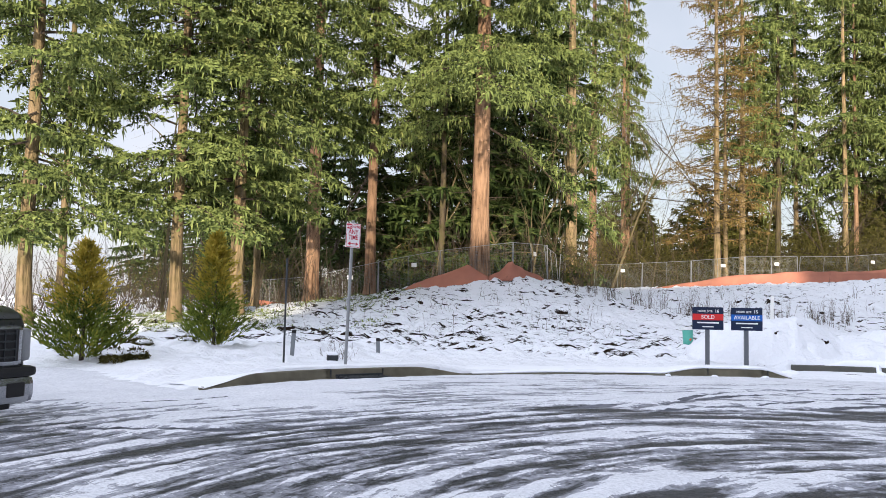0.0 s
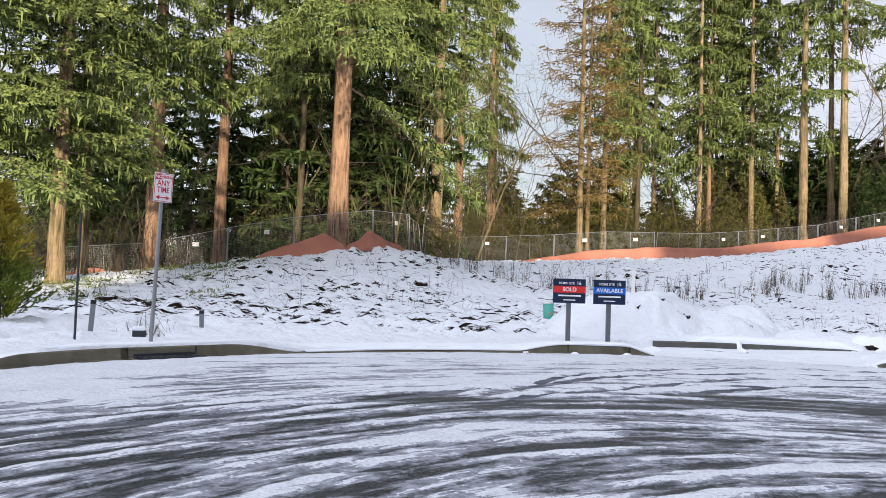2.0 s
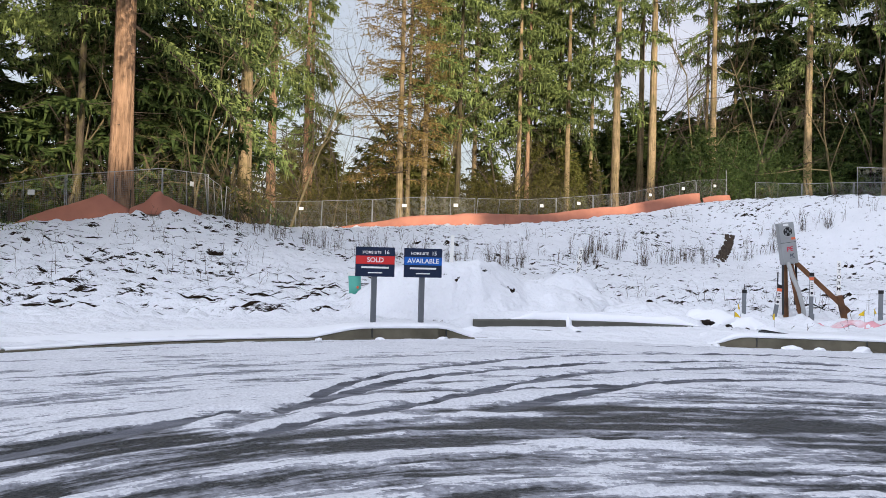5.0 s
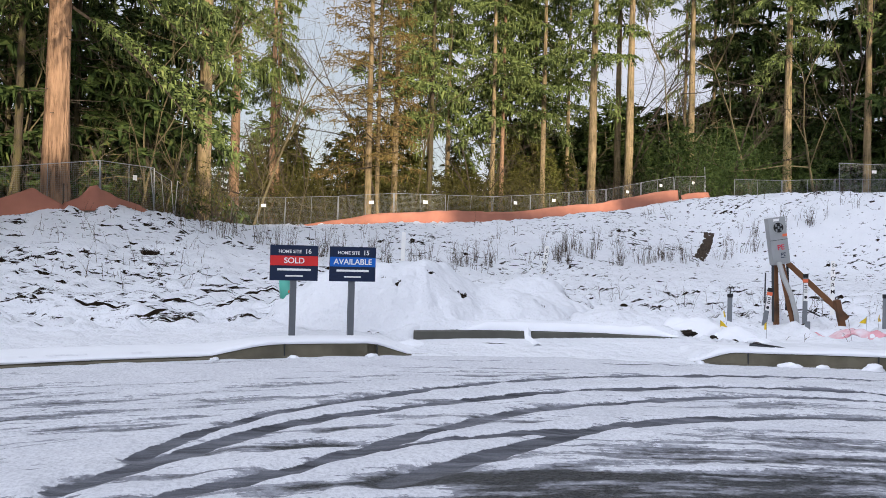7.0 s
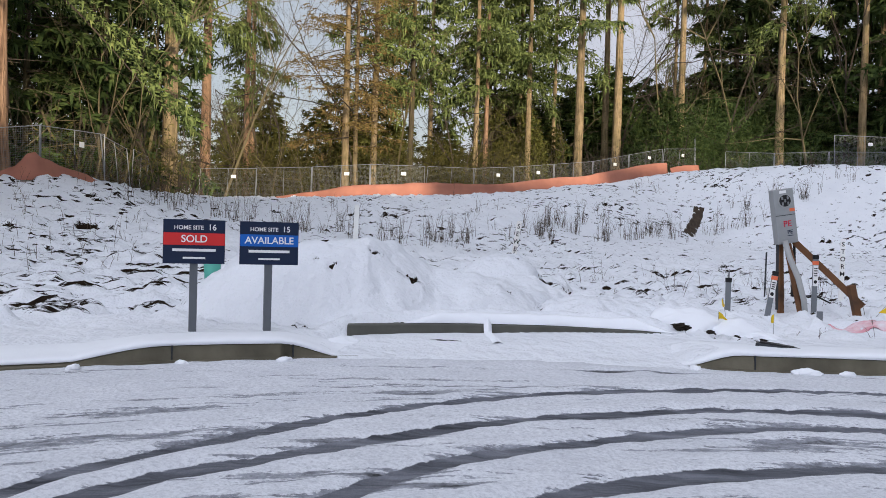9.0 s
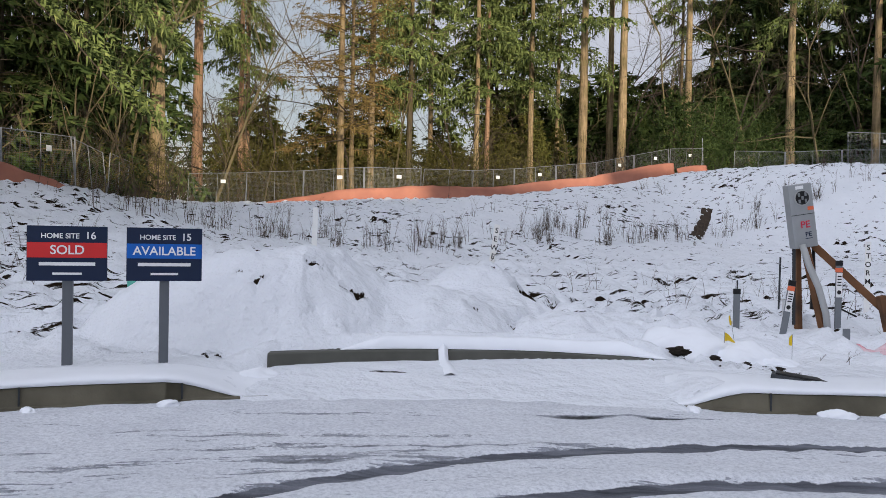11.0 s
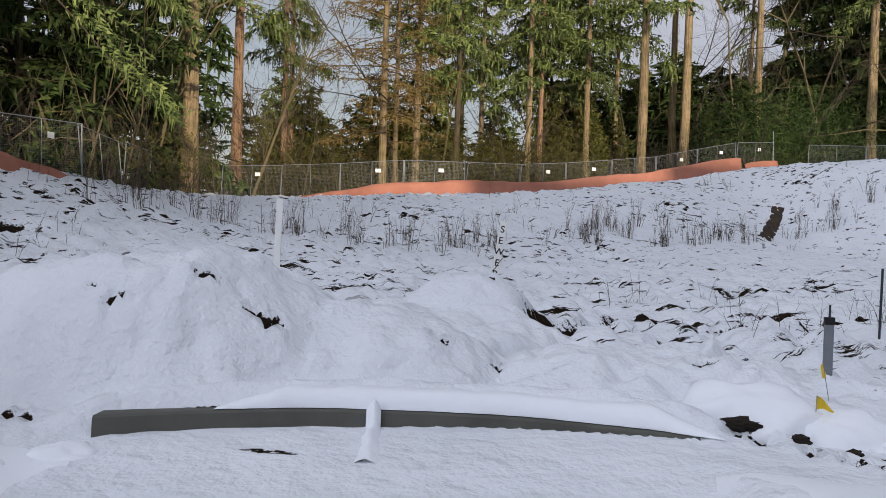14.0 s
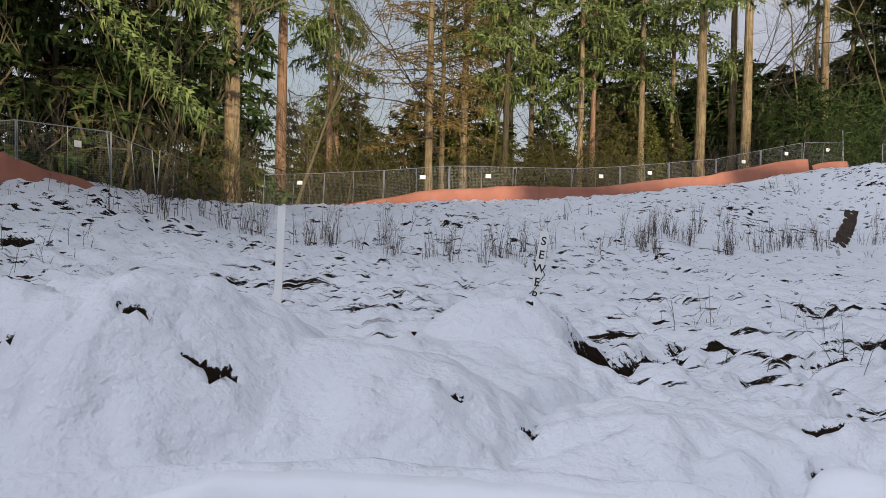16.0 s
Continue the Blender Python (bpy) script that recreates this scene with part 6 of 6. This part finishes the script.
def snowy_shrub(x, y, r, seed):
    rng = np.random.default_rng(seed)
    base = empty("low_shrub", pose(x, y, height_at(x, y) - 0.03), "low dark shrub capped with snow", "shrub", "low shrubs")
    n = 700
    d = unit(rng.normal(size=(n, 3)))
    d[:, 2] = abs(d[:, 2])
    pos = d * (r * (0.6 + 0.4 * rng.random(n)))[:, None]
    way = unit(d + 0.8 * rng.normal(size=(n, 3)))
    v, f = kites(pos, way, unit(np.cross(way, rng.normal(size=(n, 3)))), 0.07 + 0.06 * rng.random(n), 0.02 + 0.02 * rng.random(n))
    fast_mesh("foliage", v, f, M_OLIVE, base, smooth=False)["kind"] = "stuff"
    bm = bmesh.new()
    bmesh.ops.create_icosphere(bm, subdivisions=3, radius=1)
    for w in bm.verts:
        k = 1 + 0.3 * (noise.noise(w.co * 2 + Vector((seed, 0, 0))))
        w.co = Vector((w.co.x * r * 0.85 * k, w.co.y * r * 0.85 * k, r * 0.75 + w.co.z * r * 0.28 * k))
    part("snow", bm, M_CAP, base, "cushion of snow", True)


for x, y, r, seed in ((-7.7, 18.6, 0.22, 3), (-6.35, 14.95, 0.26, 4), (-6.1, 15.3, 0.2, 5), (-7.0, 19.4, 0.2, 6), (-8.6, 19.5, 0.25, 7)):
    snowy_shrub(x, y, r, seed)


def low_green(name, n, x0, x1, y0, y1, high, seed, material, label):
    rng = np.random.default_rng(seed)
    x, y = x0 + (x1 - x0) * rng.random(n), y0 + (y1 - y0) * rng.random(n)
    keep = fbm(x * 0.7, y * 0.5, 3, seed) + 0.012 * (-4 - x) > 0.53
    x, y = x[keep], y[keep]
    k = len(x)
    z = lot_surface(x, y)[0] + 0.02
    way = unit(rng.normal(size=(k, 3)) * np.array([1, 1, 0.4]) + np.array([0, 0, 0.9]))
    v, f = kites(np.stack([x, y, z], 1), way, unit(np.cross(way, rng.normal(size=(k, 3)))), high * (0.5 + rng.random(k)), 0.02 + 0.03 * rng.random(k))
    tagged(fast_mesh(name, v, f, material, smooth=False), label, "weeds", kind="stuff")


low_green("green_weeds", 14000, -16, -4, 24, 38, 0.10, 12, M_FIR, "low green weeds poking through thin snow")
stem_field("dry_weeds", np.random.default_rng(5), [(x, y, height_at(x, y)) for x, y in zip(-2.55 + 0.2 * np.random.default_rng(6).normal(size=40), 17.0 + 0.25 * np.random.default_rng(7).normal(size=40))], 0.2, 0.55, 0.004, 0.3, 3, M_DRY, "tuft of dry grass by the parking sign", "weeds")


# ---- the parked pickup ----
M_TRUCK = flecked("dark_green_grey_paint", (0.03, 0.034, 0.034), 0.28, 0.1, 3, metal=0.4, bump=0.02, spec=0.5)
M_CHROME = flecked("chrome", (0.32, 0.33, 0.345), 0.22, 0.05, 4, metal=1.0, bump=0.02)
M_TYRE = flecked("tyre_rubber", (0.018, 0.018, 0.018), 0.85, 0.25, 14, bump=0.5)
M_GLASS = flecked("dark_glass", (0.01, 0.012, 0.014), 0.08, 0.1, 2, bump=0.0, spec=0.6)
M_LAMPDIM = flecked("lamp_lens", (0.24, 0.25, 0.26), 0.2, 0.05, 6, bump=0.02, spec=0.6)


def profile_body(points, half, bulge, bevel=0.05):
    """A side profile in x-z, given thickness across y, narrowed a little at the top."""
    bm = bmesh.new()
    rows = []
    top = max(z for _, z in points)
    for s in (-1, 1):
        rows.append([bm.verts.new((x, s * (half - bulge * (z / top) ** 2), z)) for x, z in points])
    bm.faces.new(rows[0][::-1])
    bm.faces.new(rows[1])
    n = len(points)
    for k in range(n):
        bm.faces.new((rows[0][k], rows[0][(k + 1) % n], rows[1][(k + 1) % n], rows[1][k]))
    bmesh.ops.recalc_face_normals(bm, faces=bm.faces[:])
    bmesh.ops.bevel(bm, geom=bm.edges[:], offset=bevel, segments=3, affect="EDGES", profile=0.5)
    return bm


def pickup(m):
    """Front towards +x, the bumper at x = 0, standing on z = 0."""
    car = empty("pickup_truck", m, "dark parked pickup truck with a chrome grille and bumper", "truck")
    part("body", profile_body([(-0.24, 0.36), (-0.22, 1.0), (-0.27, 1.12), (-0.42, 1.19), (-1.5, 1.28), (-3.6, 1.30), (-5.55, 1.30), (-5.6, 0.55), (-4.9, 0.45), (-1.7, 0.42), (-0.6, 0.4)], 0.98, 0.08, 0.07), M_TRUCK, car, smooth=True)
    part("cab", profile_body([(-1.55, 1.2), (-2.2, 1.82), (-2.5, 1.88), (-3.5, 1.86), (-3.7, 1.75), (-3.75, 1.2)], 0.86, 0.12, 0.06), M_TRUCK, car, smooth=True)
    part("windscreen", box(0.02, 1.35, 0.72, (-1.86, 0, 1.53), 0.004, pose(0, 0, 0, 0, -46, 0)), M_GLASS, car)
    for s in (-1, 1):
        part("side_window", box(1.15, 0.02, 0.42, (-2.85, s * 0.815, 1.58), 0.004), M_GLASS, car)
        part("headlight", box(0.16, 0.12, 0.34, (-0.25, s * 0.885, 0.80), 0.04), M_LAMPDIM, car, "dull grey headlight")
        part("mirror", box(0.12, 0.2, 0.22, (-1.75, s * 1.08, 1.42), 0.03), M_BLACK, car)
    grille = part("grille", box(0.12, 1.62, 0.42, (-0.20, 0, 0.79), 0.05), M_CHROME, car, "chrome grille surround")
    part("mesh", box(0.04, 1.50, 0.33, (-0.155, 0, 0.80), 0.015), M_BLACK, grille, "black grille mesh")
    for k in range(4):
        part("grille_bar", box(0.03, 1.40, 0.016, (-0.135, 0, 0.68 + 0.08 * k), 0.006), M_DARKSTEEL, grille)
    for k in range(11):
        part("grille_bar", box(0.03, 0.014, 0.31, (-0.137, -0.7 + 0.14 * k, 0.80), 0.005), M_DARKSTEEL, grille)
    part("trim_strip", box(0.26, 1.95, 0.11, (-0.23, 0, 0.53), 0.05), M_BLACK, car)
    bumper = part("bumper", box(0.24, 1.97, 0.29, (-0.24, 0, 0.345), 0.09), M_CHROME, car, "chrome front bumper")
    part("intake", box(0.05, 1.0, 0.16, (-0.138, 0, 0.345), 0.02), M_BLACK, bumper)
    for s in (-1, 1):
        part("fog_lamp", box(0.05, 0.24, 0.15, (-0.14, s * 0.72, 0.35), 0.02), M_BLACK, bumper)
    part("plate", box(0.012, 0.31, 0.155, (-0.108, 0, 0.32), 0.004), M_WHITE, bumper, "white plate with a plain bar")
    part("plate_bar", box(0.006, 0.22, 0.06, (-0.10, 0, 0.32)), M_NAVY, bumper)
    part("valance", box(0.2, 1.5, 0.1, (-0.3, 0, 0.20), 0.03), M_BLACK, car)
    for wx in (-1.0, -4.55):
        for s in (-1, 1):
            wheel = part("tyre", tube([(wx, s * 0.72, 0.39), (wx, s * 0.75, 0.39), (wx, s * 0.95, 0.39), (wx, s * 0.98, 0.39)], [0.36, 0.39, 0.39, 0.36], 28), M_TYRE, car)
            part("rim", tube([(wx, s * 0.9, 0.39), (wx, s * 0.985, 0.39)], [0.25, 0.22], 20), M_CHROME, wheel)


pickup(pose(-3.53, 7.34, 0.0, 0, 0, -10))
